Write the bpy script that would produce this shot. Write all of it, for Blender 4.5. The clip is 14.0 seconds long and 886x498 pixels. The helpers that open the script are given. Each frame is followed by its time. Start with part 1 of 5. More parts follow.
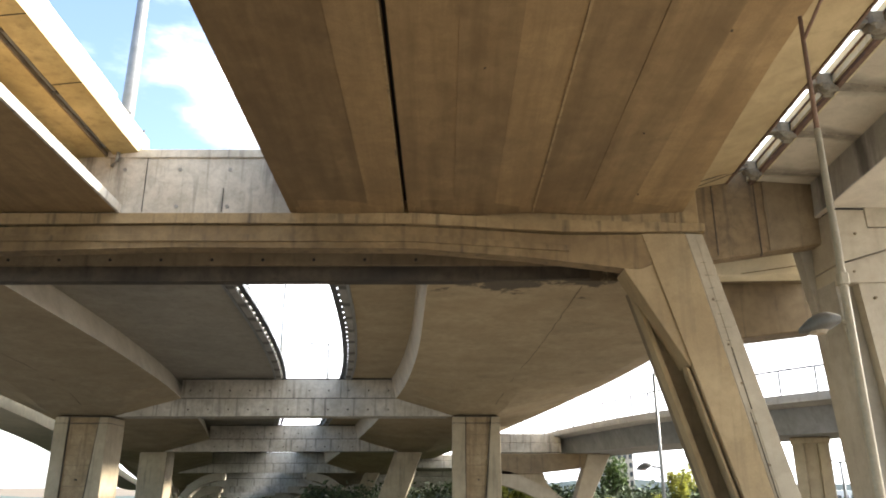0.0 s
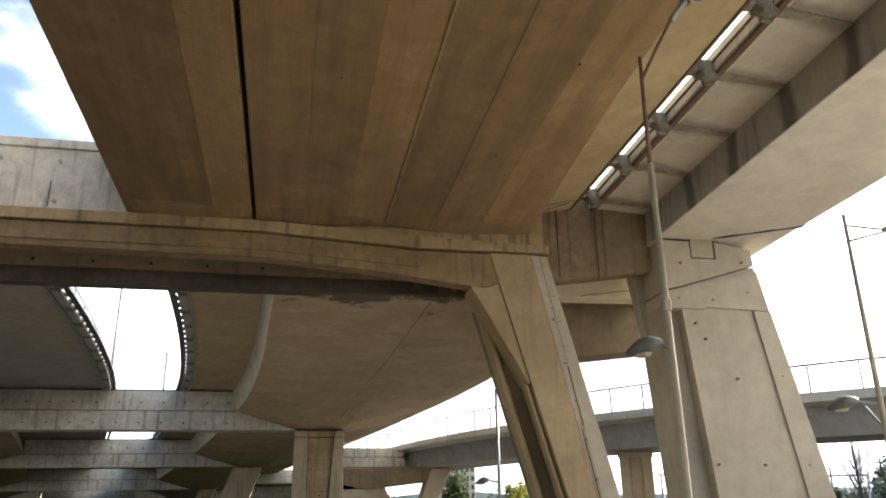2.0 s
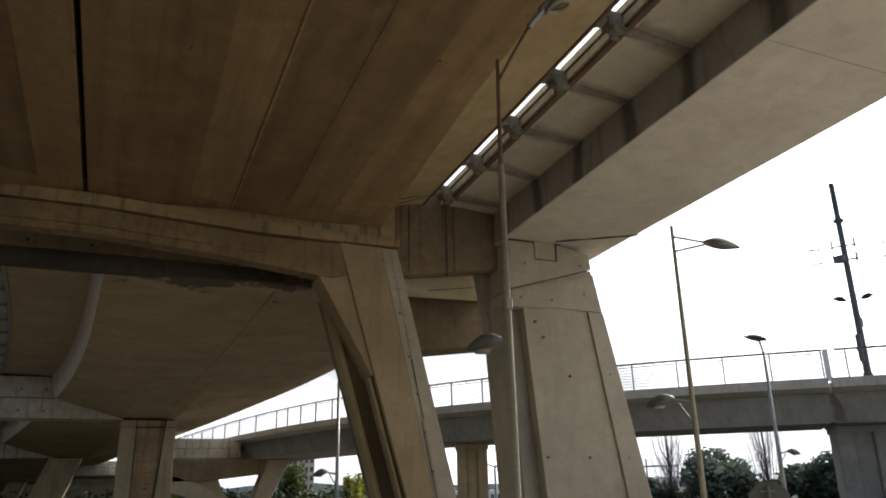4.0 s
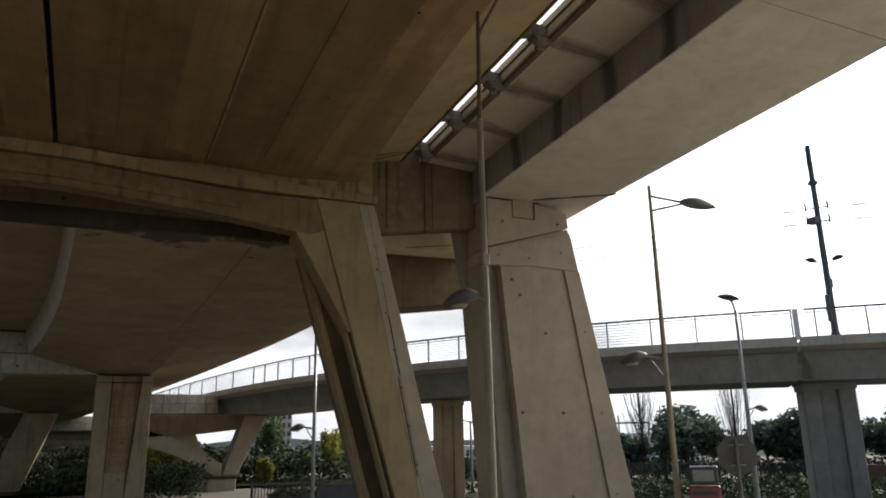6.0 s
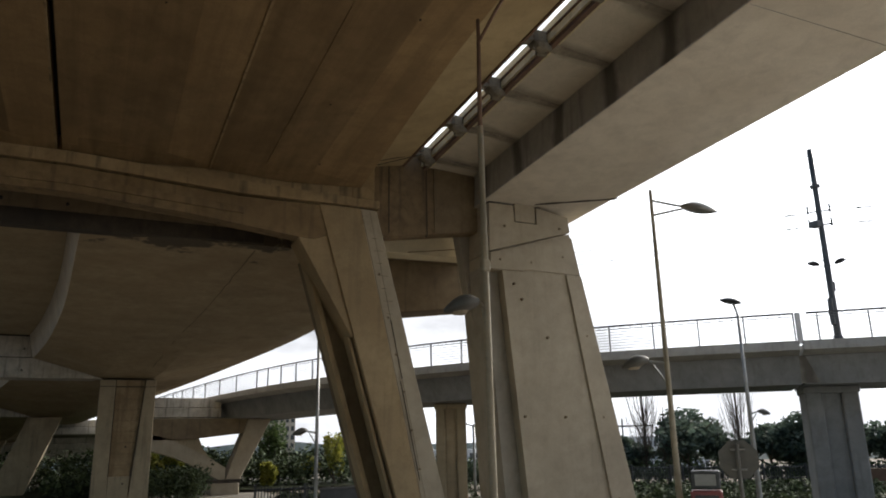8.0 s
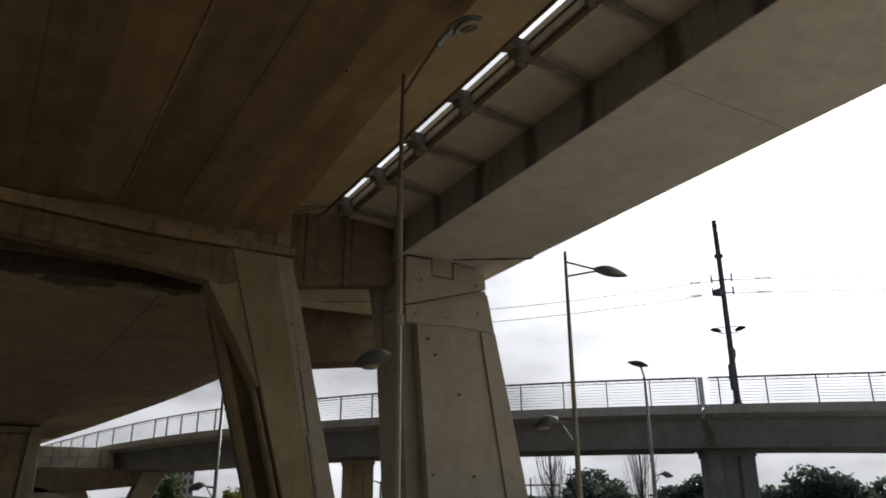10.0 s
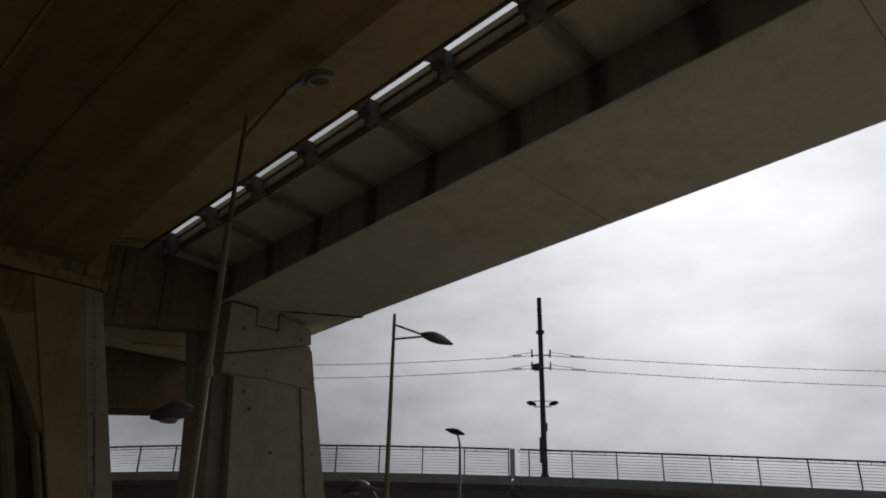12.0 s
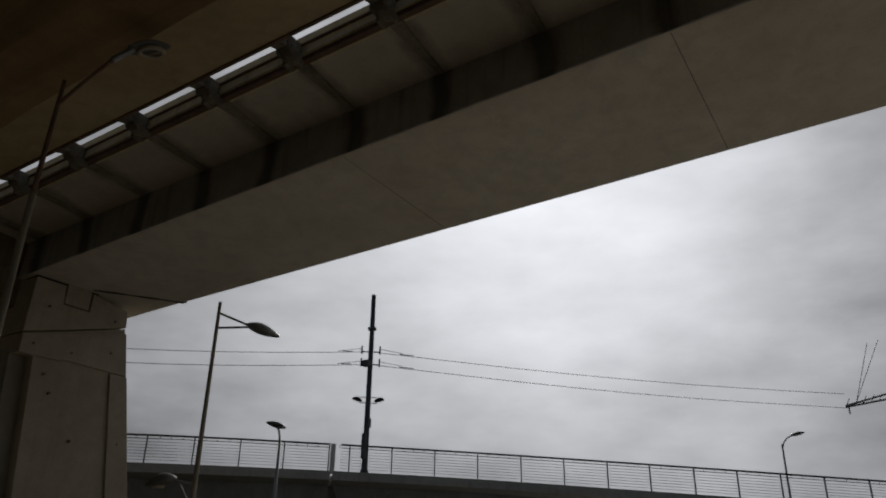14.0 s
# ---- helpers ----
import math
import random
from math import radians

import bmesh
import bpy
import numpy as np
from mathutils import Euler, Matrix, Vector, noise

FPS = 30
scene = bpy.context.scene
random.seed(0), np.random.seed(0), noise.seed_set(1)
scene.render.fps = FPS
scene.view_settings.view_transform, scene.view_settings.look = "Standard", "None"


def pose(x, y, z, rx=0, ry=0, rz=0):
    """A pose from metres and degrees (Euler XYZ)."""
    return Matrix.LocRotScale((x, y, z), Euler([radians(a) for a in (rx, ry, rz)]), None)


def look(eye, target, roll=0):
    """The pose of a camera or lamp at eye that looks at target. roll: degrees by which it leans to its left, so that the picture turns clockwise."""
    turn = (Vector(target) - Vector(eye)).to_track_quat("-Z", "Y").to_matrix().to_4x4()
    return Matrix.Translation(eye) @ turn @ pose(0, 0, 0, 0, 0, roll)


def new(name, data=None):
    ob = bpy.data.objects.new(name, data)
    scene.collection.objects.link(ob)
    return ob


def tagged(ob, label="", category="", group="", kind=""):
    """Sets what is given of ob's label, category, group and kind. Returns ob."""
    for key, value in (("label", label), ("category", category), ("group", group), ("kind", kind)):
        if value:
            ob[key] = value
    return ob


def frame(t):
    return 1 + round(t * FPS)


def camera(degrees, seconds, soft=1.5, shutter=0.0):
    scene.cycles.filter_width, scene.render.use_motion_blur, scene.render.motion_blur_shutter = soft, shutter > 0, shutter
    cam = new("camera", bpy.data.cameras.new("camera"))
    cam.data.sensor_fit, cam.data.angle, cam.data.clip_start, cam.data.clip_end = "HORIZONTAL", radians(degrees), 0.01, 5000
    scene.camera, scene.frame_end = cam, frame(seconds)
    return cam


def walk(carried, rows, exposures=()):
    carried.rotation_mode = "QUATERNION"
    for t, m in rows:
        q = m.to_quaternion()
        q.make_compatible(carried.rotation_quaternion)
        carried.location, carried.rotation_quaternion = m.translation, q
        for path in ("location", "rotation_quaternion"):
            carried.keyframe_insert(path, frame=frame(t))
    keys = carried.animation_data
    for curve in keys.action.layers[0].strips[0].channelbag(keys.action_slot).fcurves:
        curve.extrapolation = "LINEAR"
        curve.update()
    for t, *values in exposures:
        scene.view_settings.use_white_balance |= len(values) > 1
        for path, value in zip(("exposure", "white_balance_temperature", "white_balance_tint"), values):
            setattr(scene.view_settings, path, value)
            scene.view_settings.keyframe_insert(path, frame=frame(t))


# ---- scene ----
cam = camera(61.86, 14.0, soft=1.9)
PATH = [
    (0.0, -0.000, -0.000, 1.750, 107.661, 0.032, 0.010),
    (0.5, 0.008, 0.028, 1.769, 107.948, -0.000, -2.404),
    (1.0, 0.043, 0.029, 1.766, 108.399, 0.111, -5.329),
    (1.5, 0.075, 0.070, 1.788, 108.611, 0.487, -8.184),
    (2.0, 0.146, 0.133, 1.815, 108.560, 0.807, -11.467),
    (2.5, 0.147, 0.159, 1.819, 108.501, 0.940, -14.847),
    (3.0, 0.196, 0.211, 1.818, 108.466, 0.767, -18.531),
    (3.5, 0.226, 0.227, 1.859, 108.324, 0.769, -21.695),
    (6.0, 0.273, 0.275, 1.808, 104.517, 1.103, -25.077),
    (6.5, 0.256, 0.197, 1.855, 104.261, 1.079, -24.958),
    (7.0, 0.263, 0.201, 1.814, 104.321, 1.130, -24.755),
    (9.5, 0.300, 0.177, 1.881, 106.984, 0.352, -26.837),
    (10.0, 0.363, 0.271, 1.884, 108.731, 0.287, -31.655),
    (10.5, 0.407, 0.337, 1.922, 109.719, -0.157, -35.985),
    (11.0, 0.455, 0.328, 1.971, 111.133, -0.183, -40.393),
    (11.5, 0.515, 0.306, 1.991, 112.445, -0.907, -43.292),
    (12.0, 0.532, 0.289, 1.986, 113.215, -1.120, -45.562),
    (12.5, 0.484, 0.258, 1.984, 113.456, -0.804, -49.154),
    (13.0, 0.450, 0.165, 2.021, 113.393, -1.104, -52.988),
    (13.5, 0.526, 0.124, 2.054, 113.413, -0.980, -56.110),
    (14.0, 0.620, 0.078, 2.062, 112.996, -0.944, -58.587),
]
EXPOSURES = [(0.0, 1.95), (1.5, 1.75), (3.0, 0.85), (3.7, 0.42), (5.8, -0.05), (6.5, 0.1), (7.2, 0.1), (9.5, -0.3), (10.5, -1.22), (11.0, -1.6), (12.5, -2.15), (14.0, -2.25)]
walk(cam, [(t, pose(x, y, z, rx, ry, rz)) for t, x, y, z, rx, ry, rz in PATH], EXPOSURES)

# ---------------------------------------------------------------- world and sun
SUN_AZ, SUN_EL = radians(66), radians(27)
SUN_DIR = Vector((math.sin(SUN_AZ) * math.cos(SUN_EL), math.cos(SUN_AZ) * math.cos(SUN_EL), math.sin(SUN_EL)))


def build_world():
    world = bpy.data.worlds.new("sky")
    scene.world = world
    world.use_nodes = True
    nt = world.node_tree
    nt.nodes.clear()
    N, L = nt.nodes.new, nt.links.new
    out, bg = N("ShaderNodeOutputWorld"), N("ShaderNodeBackground")
    sky = N("ShaderNodeTexSky")
    sky.sky_type, sky.sun_disc = "NISHITA", False
    sky.sun_elevation, sky.sun_rotation = SUN_EL, SUN_AZ
    sky.air_density, sky.dust_density = 1.0, 1.5
    co = N("ShaderNodeTexCoord")
    noise_a = N("ShaderNodeTexNoise")
    noise_a.inputs["Scale"].default_value, noise_a.inputs["Detail"].default_value = 3.2, 9.0
    noise_a.inputs["Roughness"].default_value = 0.55
    stretch = N("ShaderNodeMapping")
    stretch.inputs["Scale"].default_value = (1.0, 1.0, 2.4)
    L(co.outputs["Generated"], stretch.inputs["Vector"])
    L(stretch.outputs["Vector"], noise_a.inputs["Vector"])
    # glow of the sun behind thin cloud
    dot = N("ShaderNodeVectorMath")
    dot.operation = "DOT_PRODUCT"
    L(co.outputs["Generated"], dot.inputs[0])
    dot.inputs[1].default_value = SUN_DIR
    glow = N("ShaderNodeMapRange")
    glow.inputs["From Min"].default_value, glow.inputs["From Max"].default_value = 0.80, 1.0
    glow.clamp = True
    L(dot.outputs["Value"], glow.inputs["Value"])
    power = N("ShaderNodeMath")
    power.operation, power.inputs[1].default_value = "POWER", 2.6
    L(glow.outputs["Result"], power.inputs[0])
    # cloud brightness = base * (0.75 + noise) + glow
    shade = N("ShaderNodeMapRange")
    shade.inputs["From Min"].default_value, shade.inputs["From Max"].default_value = 0.3, 0.7
    shade.inputs["To Min"].default_value, shade.inputs["To Max"].default_value = 4.0, 13.8
    L(noise_a.outputs["Fac"], shade.inputs["Value"])
    lit = N("ShaderNodeMath")
    lit.operation, lit.inputs[1].default_value = "MULTIPLY_ADD", 24.0
    L(power.outputs["Value"], lit.inputs[0])
    L(shade.outputs["Result"], lit.inputs[2])
    cloud = N("ShaderNodeVectorMath")
    cloud.operation = "SCALE"
    cloud.inputs[0].default_value = (0.96, 0.98, 1.03)
    L(lit.outputs["Value"], cloud.inputs["Scale"])
    # cover: thick towards the sun, open blue away from it
    side = N("ShaderNodeVectorMath")
    side.operation = "DOT_PRODUCT"
    L(co.outputs["Generated"], side.inputs[0])
    side.inputs[1].default_value = (0.93, 0.30, -0.2)
    cover = N("ShaderNodeMath")
    cover.operation, cover.inputs[1].default_value = "MULTIPLY_ADD", 0.9
    L(side.outputs["Value"], cover.inputs[0])
    L(noise_a.outputs["Fac"], cover.inputs[2])
    mask = N("ShaderNodeMapRange")
    mask.inputs["From Min"].default_value, mask.inputs["From Max"].default_value = 0.28, 0.55
    mask.interpolation_type = "SMOOTHSTEP"
    L(cover.outputs["Value"], mask.inputs["Value"])
    mix = N("ShaderNodeMix")
    mix.data_type = "RGBA"
    L(mask.outputs["Result"], mix.inputs[0])
    L(sky.outputs["Color"], mix.inputs[6])
    L(cloud.outputs["Vector"], mix.inputs[7])
    L(mix.outputs[2], bg.inputs["Color"])
    bg.inputs["Strength"].default_value = 0.127
    L(bg.outputs["Background"], out.inputs["Surface"])


build_world()
sun_data = bpy.data.lights.new("sun", "SUN")
sun_data.energy, sun_data.angle, sun_data.color = 4.4, radians(6.0), (1.0, 0.93, 0.82)
sun = new("sun", sun_data)
sun.matrix_world = look(SUN_DIR * 200, (0, 0, 0))


# ---------------------------------------------------------------- materials
RIB = 2.09


def material(name, dark, light, scale=1.0, rough=0.85, stain=0.35, streak=0.0, metal=0.0, bump=0.25, vary=0.0, grain=40.0, stain_col=(0.035, 0.03, 0.025), island=False, runs=0.0, end_dark=0.0, along=0.0):
    """A weathered surface: two scales of tone, dark stains, run-off streaks, grain relief."""
    m = bpy.data.materials.new(name)
    m.use_nodes = True
    nt = m.node_tree
    N, L = nt.nodes.new, nt.links.new
    b = nt.nodes["Principled BSDF"]
    b.inputs["Metallic"].default_value = metal
    geo = N("ShaderNodeNewGeometry")
    big, fine, blot = N("ShaderNodeTexNoise"), N("ShaderNodeTexNoise"), N("ShaderNodeTexNoise")
    for node, s, d in ((big, 0.55 * scale, 5), (fine, grain, 3), (blot, 0.28 * scale, 8)):
        node.inputs["Scale"].default_value, node.inputs["Detail"].default_value = s, d
        L(geo.outputs["Position"], node.inputs["Vector"])
    blot.inputs["Roughness"].default_value = 0.68
    tone = N("ShaderNodeMix")
    tone.data_type = "RGBA"
    tone.inputs[6].default_value, tone.inputs[7].default_value = (*dark, 1), (*light, 1)
    spread = N("ShaderNodeMapRange")
    spread.inputs["From Min"].default_value, spread.inputs["From Max"].default_value = 0.32, 0.68
    L(big.outputs["Fac"], spread.inputs["Value"])
    L(spread.outputs["Result"], tone.inputs[0])
    col = tone.outputs[2]

    def blend(fac, colour, mode="MIX"):
        nonlocal col
        x = N("ShaderNodeMix")
        x.data_type, x.blend_type = "RGBA", mode
        L(fac, x.inputs[0])
        L(col, x.inputs[6])
        x.inputs[7].default_value = (*colour, 1)
        col = x.outputs[2]

    if stain:
        mot, mr = N("ShaderNodeTexNoise"), N("ShaderNodeMapRange")
        mot.inputs["Scale"].default_value, mot.inputs["Detail"].default_value, mot.inputs["Roughness"].default_value = 2.3 * scale, 9, 0.7
        mot.inputs["Distortion"].default_value = 0.4
        L(geo.outputs["Position"], mot.inputs["Vector"])
        mr.inputs["From Min"].default_value, mr.inputs["From Max"].default_value = 0.42, 0.72
        mr.inputs["To Max"].default_value = min(0.75, 0.2 + stain * 0.7)
        L(mot.outputs["Fac"], mr.inputs["Value"])
        blend(mr.outputs["Result"], tuple(0.55 * d for d in dark))
        s = N("ShaderNodeMapRange")
        s.inputs["From Min"].default_value, s.inputs["From Max"].default_value = 0.52, 0.80
        s.inputs["To Max"].default_value = stain
        L(blot.outputs["Fac"], s.inputs["Value"])
        blend(s.outputs["Result"], stain_col)
    if streak:
        mp, sn = N("ShaderNodeMapping"), N("ShaderNodeTexNoise")
        mp.inputs["Scale"].default_value = (5.0, 5.0, 0.35)
        sn.inputs["Scale"].default_value, sn.inputs["Detail"].default_value = 1.0, 4
        L(geo.outputs["Position"], mp.inputs["Vector"])
        L(mp.outputs["Vector"], sn.inputs["Vector"])
        s = N("ShaderNodeMapRange")
        s.inputs["From Min"].default_value, s.inputs["From Max"].default_value = 0.54, 0.74
        s.inputs["To Max"].default_value = streak
        L(sn.outputs["Fac"], s.inputs["Value"])
        blend(s.outputs["Result"], stain_col)
    if along:
        # board marks and rust-brown wash drawn out along y
        mp, sn = N("ShaderNodeMapping"), N("ShaderNodeTexNoise")
        mp.inputs["Scale"].default_value = (2.6, 0.11, 2.6)
        sn.inputs["Scale"].default_value, sn.inputs["Detail"].default_value, sn.inputs["Roughness"].default_value = 1.0, 7, 0.62
        sn.inputs["Distortion"].default_value = 0.25
        L(geo.outputs["Position"], mp.inputs["Vector"])
        L(mp.outputs["Vector"], sn.inputs["Vector"])
        s = N("ShaderNodeMapRange")
        s.inputs["From Min"].default_value, s.inputs["From Max"].default_value = 0.40, 0.66
        s.inputs["To Max"].default_value = along
        L(sn.outputs["Fac"], s.inputs["Value"])
        blend(s.outputs["Result"], tuple(0.5 * d for d in dark))
    if end_dark:
        # ragged darkening over the first stretch of the ramp
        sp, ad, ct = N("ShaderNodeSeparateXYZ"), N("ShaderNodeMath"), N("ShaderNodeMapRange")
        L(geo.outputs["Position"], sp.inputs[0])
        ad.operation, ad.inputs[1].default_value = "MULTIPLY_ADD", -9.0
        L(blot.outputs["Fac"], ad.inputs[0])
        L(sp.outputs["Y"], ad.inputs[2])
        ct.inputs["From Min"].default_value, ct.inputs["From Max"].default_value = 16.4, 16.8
        ct.inputs["To Min"].default_value, ct.inputs["To Max"].default_value = end_dark, 0.0
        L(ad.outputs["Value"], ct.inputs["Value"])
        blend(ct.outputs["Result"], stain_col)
    if runs:
        # dark run-off below every bracket, RIB apart along y
        sep, saw, tri, cut = N("ShaderNodeSeparateXYZ"), N("ShaderNodeMath"), N("ShaderNodeMath"), N("ShaderNodeMapRange")
        L(geo.outputs["Position"], sep.inputs[0])
        wob = N("ShaderNodeMath")
        wob.operation, wob.inputs[1].default_value = "MULTIPLY_ADD", 1.1
        L(big.outputs["Fac"], wob.inputs[0])
        L(sep.outputs["Y"], wob.inputs[2])
        saw.operation, saw.inputs[1].default_value = "PINGPONG", RIB / 2
        tri.operation, tri.inputs[1].default_value = "SUBTRACT", 18.76 + 0.55
        L(wob.outputs["Value"], tri.inputs[0])
        L(tri.outputs["Value"], saw.inputs[0])
        cut.inputs["From Min"].default_value, cut.inputs["From Max"].default_value = 0.12, 0.34
        cut.inputs["To Min"].default_value, cut.inputs["To Max"].default_value = runs, 0.0
        L(saw.outputs["Value"], cut.inputs["Value"])
        blend(cut.outputs["Result"], stain_col)
    g = N("ShaderNodeMapRange")
    g.inputs["From Min"].default_value, g.inputs["From Max"].default_value = 0.3, 0.7
    g.inputs["To Min"].default_value, g.inputs["To Max"].default_value = 0.0, 0.22
    L(fine.outputs["Fac"], g.inputs["Value"])
    blend(g.outputs["Result"], tuple(c * 0.45 for c in dark))
    if vary:
        info = N("ShaderNodeNewGeometry") if island else N("ShaderNodeObjectInfo")
        v = N("ShaderNodeMapRange")
        v.inputs["To Min"].default_value, v.inputs["To Max"].default_value = 1 - vary, 1 + vary
        L(info.outputs["Random Per Island" if island else "Random"], v.inputs["Value"])
        sc = N("ShaderNodeVectorMath")
        sc.operation = "SCALE"
        L(col, sc.inputs[0])
        L(v.outputs["Result"], sc.inputs["Scale"])
        col = sc.outputs["Vector"]
    L(col, b.inputs["Base Color"])
    r = N("ShaderNodeMapRange")
    r.inputs["To Min"].default_value, r.inputs["To Max"].default_value = max(0.05, rough - 0.15), min(1.0, rough + 0.1)
    L(big.outputs["Fac"], r.inputs["Value"])
    L(r.outputs["Result"], b.inputs["Roughness"])
    if bump:
        bp = N("ShaderNodeBump")
        bp.inputs["Strength"].default_value, bp.inputs["Distance"].default_value = bump, 0.01
        L(fine.outputs["Fac"], bp.inputs["Height"])
        L(bp.outputs["Normal"], b.inputs["Normal"])
    return m


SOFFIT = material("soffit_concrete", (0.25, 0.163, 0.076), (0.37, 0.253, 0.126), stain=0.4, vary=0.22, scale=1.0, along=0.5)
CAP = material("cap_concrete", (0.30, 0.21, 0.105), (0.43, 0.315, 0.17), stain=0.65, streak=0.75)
# Darker brown than the cap, for the block beside the leg.
BLKC = material("dark_block_concrete", (0.15, 0.103, 0.054), (0.25, 0.178, 0.095), scale=1.5, stain=0.75, streak=0.6)
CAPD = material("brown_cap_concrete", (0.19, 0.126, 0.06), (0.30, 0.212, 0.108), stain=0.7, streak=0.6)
WALL = material("weathered_concrete", (0.46, 0.42, 0.345), (0.64, 0.60, 0.515), stain=0.6, streak=0.65, scale=1.4)
PIER = material("pier_concrete", (0.35, 0.30, 0.222), (0.44, 0.382, 0.288), stain=0.25, streak=0.12)
LEGC = material("leg_concrete", (0.31, 0.225, 0.122), (0.41, 0.31, 0.178), stain=0.35, streak=0.25)
# Pale base stands in for light on the slab end and slip ramp.
PALEC = material("lit_pale_concrete", (0.60, 0.53, 0.38), (0.72, 0.645, 0.475), stain=0.25)
PANELC = material("rust_streaked_concrete", (0.27, 0.185, 0.095), (0.43, 0.32, 0.19), scale=1.6, stain=0.5, streak=0.5, stain_col=(0.07, 0.035, 0.016))
COLC = material("column_concrete", (0.35, 0.285, 0.185), (0.45, 0.37, 0.25), stain=0.4, streak=0.4)
# Dark tone for rear and recessed parts; carries shade on the block panel.
BROWN = material("dark_brown_concrete", (0.15, 0.11, 0.064), (0.24, 0.183, 0.11), stain=0.5, streak=0.4)
BLOCKC = material("block_concrete", (0.16, 0.14, 0.105), (0.27, 0.24, 0.18), scale=4, stain=0.6, bump=0.6, grain=25)
PAVING = material("bounce_paving", (0.50, 0.46, 0.39), (0.60, 0.56, 0.48), scale=1, stain=0.25)
YARD = material("bounce_yard_concrete", (0.15, 0.135, 0.11), (0.22, 0.20, 0.165), scale=1, stain=0.4)
VERGE = material("dark_verge", (0.02, 0.024, 0.012), (0.05, 0.055, 0.028), scale=1.5, stain=0.3, grain=6)
VERGE.node_tree.nodes["Principled BSDF"].inputs["Specular IOR Level"].default_value = 0.05
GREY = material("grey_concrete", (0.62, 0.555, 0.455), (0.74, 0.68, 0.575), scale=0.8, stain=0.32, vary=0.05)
WEB = material("grey_web_concrete", (0.28, 0.27, 0.25), (0.38, 0.37, 0.345), stain=0.4, streak=0.35, runs=0.75)
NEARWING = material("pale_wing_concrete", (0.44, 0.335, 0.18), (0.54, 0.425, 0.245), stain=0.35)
# Base is darker than the soffit to hold the web's shade; streaks are run-off.
WEBR = material("shaded_streaked_web", (0.39, 0.385, 0.36), (0.49, 0.485, 0.455), stain=0.4, streak=0.35, runs=0.7)
RIBC = material("stained_rib_concrete", (0.20, 0.175, 0.135), (0.36, 0.32, 0.25), scale=3.0, stain=0.7)
RAILG = material("railing_steel", (0.09, 0.095, 0.10), (0.14, 0.145, 0.15), scale=3, rough=0.5, stain=0.2, metal=0.4, bump=0.05)
WING = material("wing_concrete", (0.49, 0.44, 0.345), (0.59, 0.53, 0.425), stain=0.3, runs=0.5, vary=0.06)
FARC = material("far_concrete", (0.30, 0.27, 0.22), (0.39, 0.355, 0.295), stain=0.3, streak=0.2)
LOWER = material("ramp_soffit_concrete", (0.36, 0.277, 0.165), (0.46, 0.37, 0.235), stain=0.4, scale=1.4, end_dark=0.85)
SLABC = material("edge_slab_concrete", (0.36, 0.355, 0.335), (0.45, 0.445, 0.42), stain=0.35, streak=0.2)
# Darker copy of the pier concrete: the flank's shade is in the colour.
SIDEC = material("shaded_flank_concrete", (0.25, 0.225, 0.185), (0.34, 0.31, 0.26), stain=0.35, streak=0.2)
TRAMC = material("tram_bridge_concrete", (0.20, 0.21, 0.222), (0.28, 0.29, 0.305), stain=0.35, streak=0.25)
# Near-black tone for the ramp end beam, grooves and seams.
DARKC = material("blackened_concrete", (0.028, 0.022, 0.017), (0.11, 0.086, 0.06), stain=0.9, streak=0.5, stain_col=(0.012, 0.010, 0.009))
# Warm reflected light on the deck wing is put into this ochre.
OCHRE = material("warm_lit_concrete", (0.44, 0.355, 0.175), (0.56, 0.465, 0.25), stain=0.5, streak=0.3)
LAMPG = material("dull_lamp_grey", (0.09, 0.088, 0.08), (0.14, 0.137, 0.125), scale=5, rough=0.6, stain=0.2, bump=0.05)
# Ochre and brightness of the lit beam face are in the base colour.
FASCIA = material("lit_edge_beam_concrete", (0.58, 0.50, 0.30), (0.70, 0.62, 0.40), stain=0.5, streak=0.3)
GALV = material("galvanised_steel", (0.24, 0.245, 0.24), (0.34, 0.345, 0.34), scale=3, rough=0.5, stain=0.15, metal=0.6, bump=0.05)
DARKSTEEL = material("dark_steel", (0.05, 0.055, 0.06), (0.09, 0.095, 0.1), scale=3, rough=0.5, stain=0.2, metal=0.5, bump=0.05)
CREAM = material("cream_painted_steel", (0.27, 0.235, 0.17), (0.36, 0.32, 0.24), scale=3, rough=0.85, stain=0.25, bump=0.05)
RUST = material("rusty_steel", (0.12, 0.07, 0.045), (0.20, 0.12, 0.08), scale=4, rough=0.8, stain=0.4)
# Flat black, also used for the darkness in holes and gaps.
BLACK = material("matt_black", (0.012, 0.012, 0.012), (0.02, 0.02, 0.02), rough=0.9, stain=0)
EARTH = material("dry_ground", (0.105, 0.078, 0.048), (0.168, 0.128, 0.082), scale=0.5, stain=0.3, rough=0.95, grain=8)
ASPHALT = material("asphalt", (0.045, 0.045, 0.047), (0.075, 0.074, 0.072), scale=1, stain=0.2, rough=0.9, grain=60)
REDP = material("red_painted_metal", (0.19, 0.05, 0.05), (0.26, 0.075, 0.07), scale=3, rough=0.45, stain=0.2)
WHITEP = material("white_render", (0.62, 0.63, 0.64), (0.74, 0.74, 0.74), stain=0.15)
BEIGE = material("beige_render", (0.42, 0.36, 0.29), (0.50, 0.44, 0.36), stain=0.15)
WINDOW = material("window_glass", (0.03, 0.035, 0.04), (0.05, 0.055, 0.06), rough=0.15, stain=0, bump=0)
# Lightened and blued: the haze over the far trees is in the colour.
LEAF = material("hazy_leaves", (0.06, 0.09, 0.068), (0.12, 0.155, 0.11), scale=2, rough=0.7, stain=0, vary=0.4, island=True, bump=0)
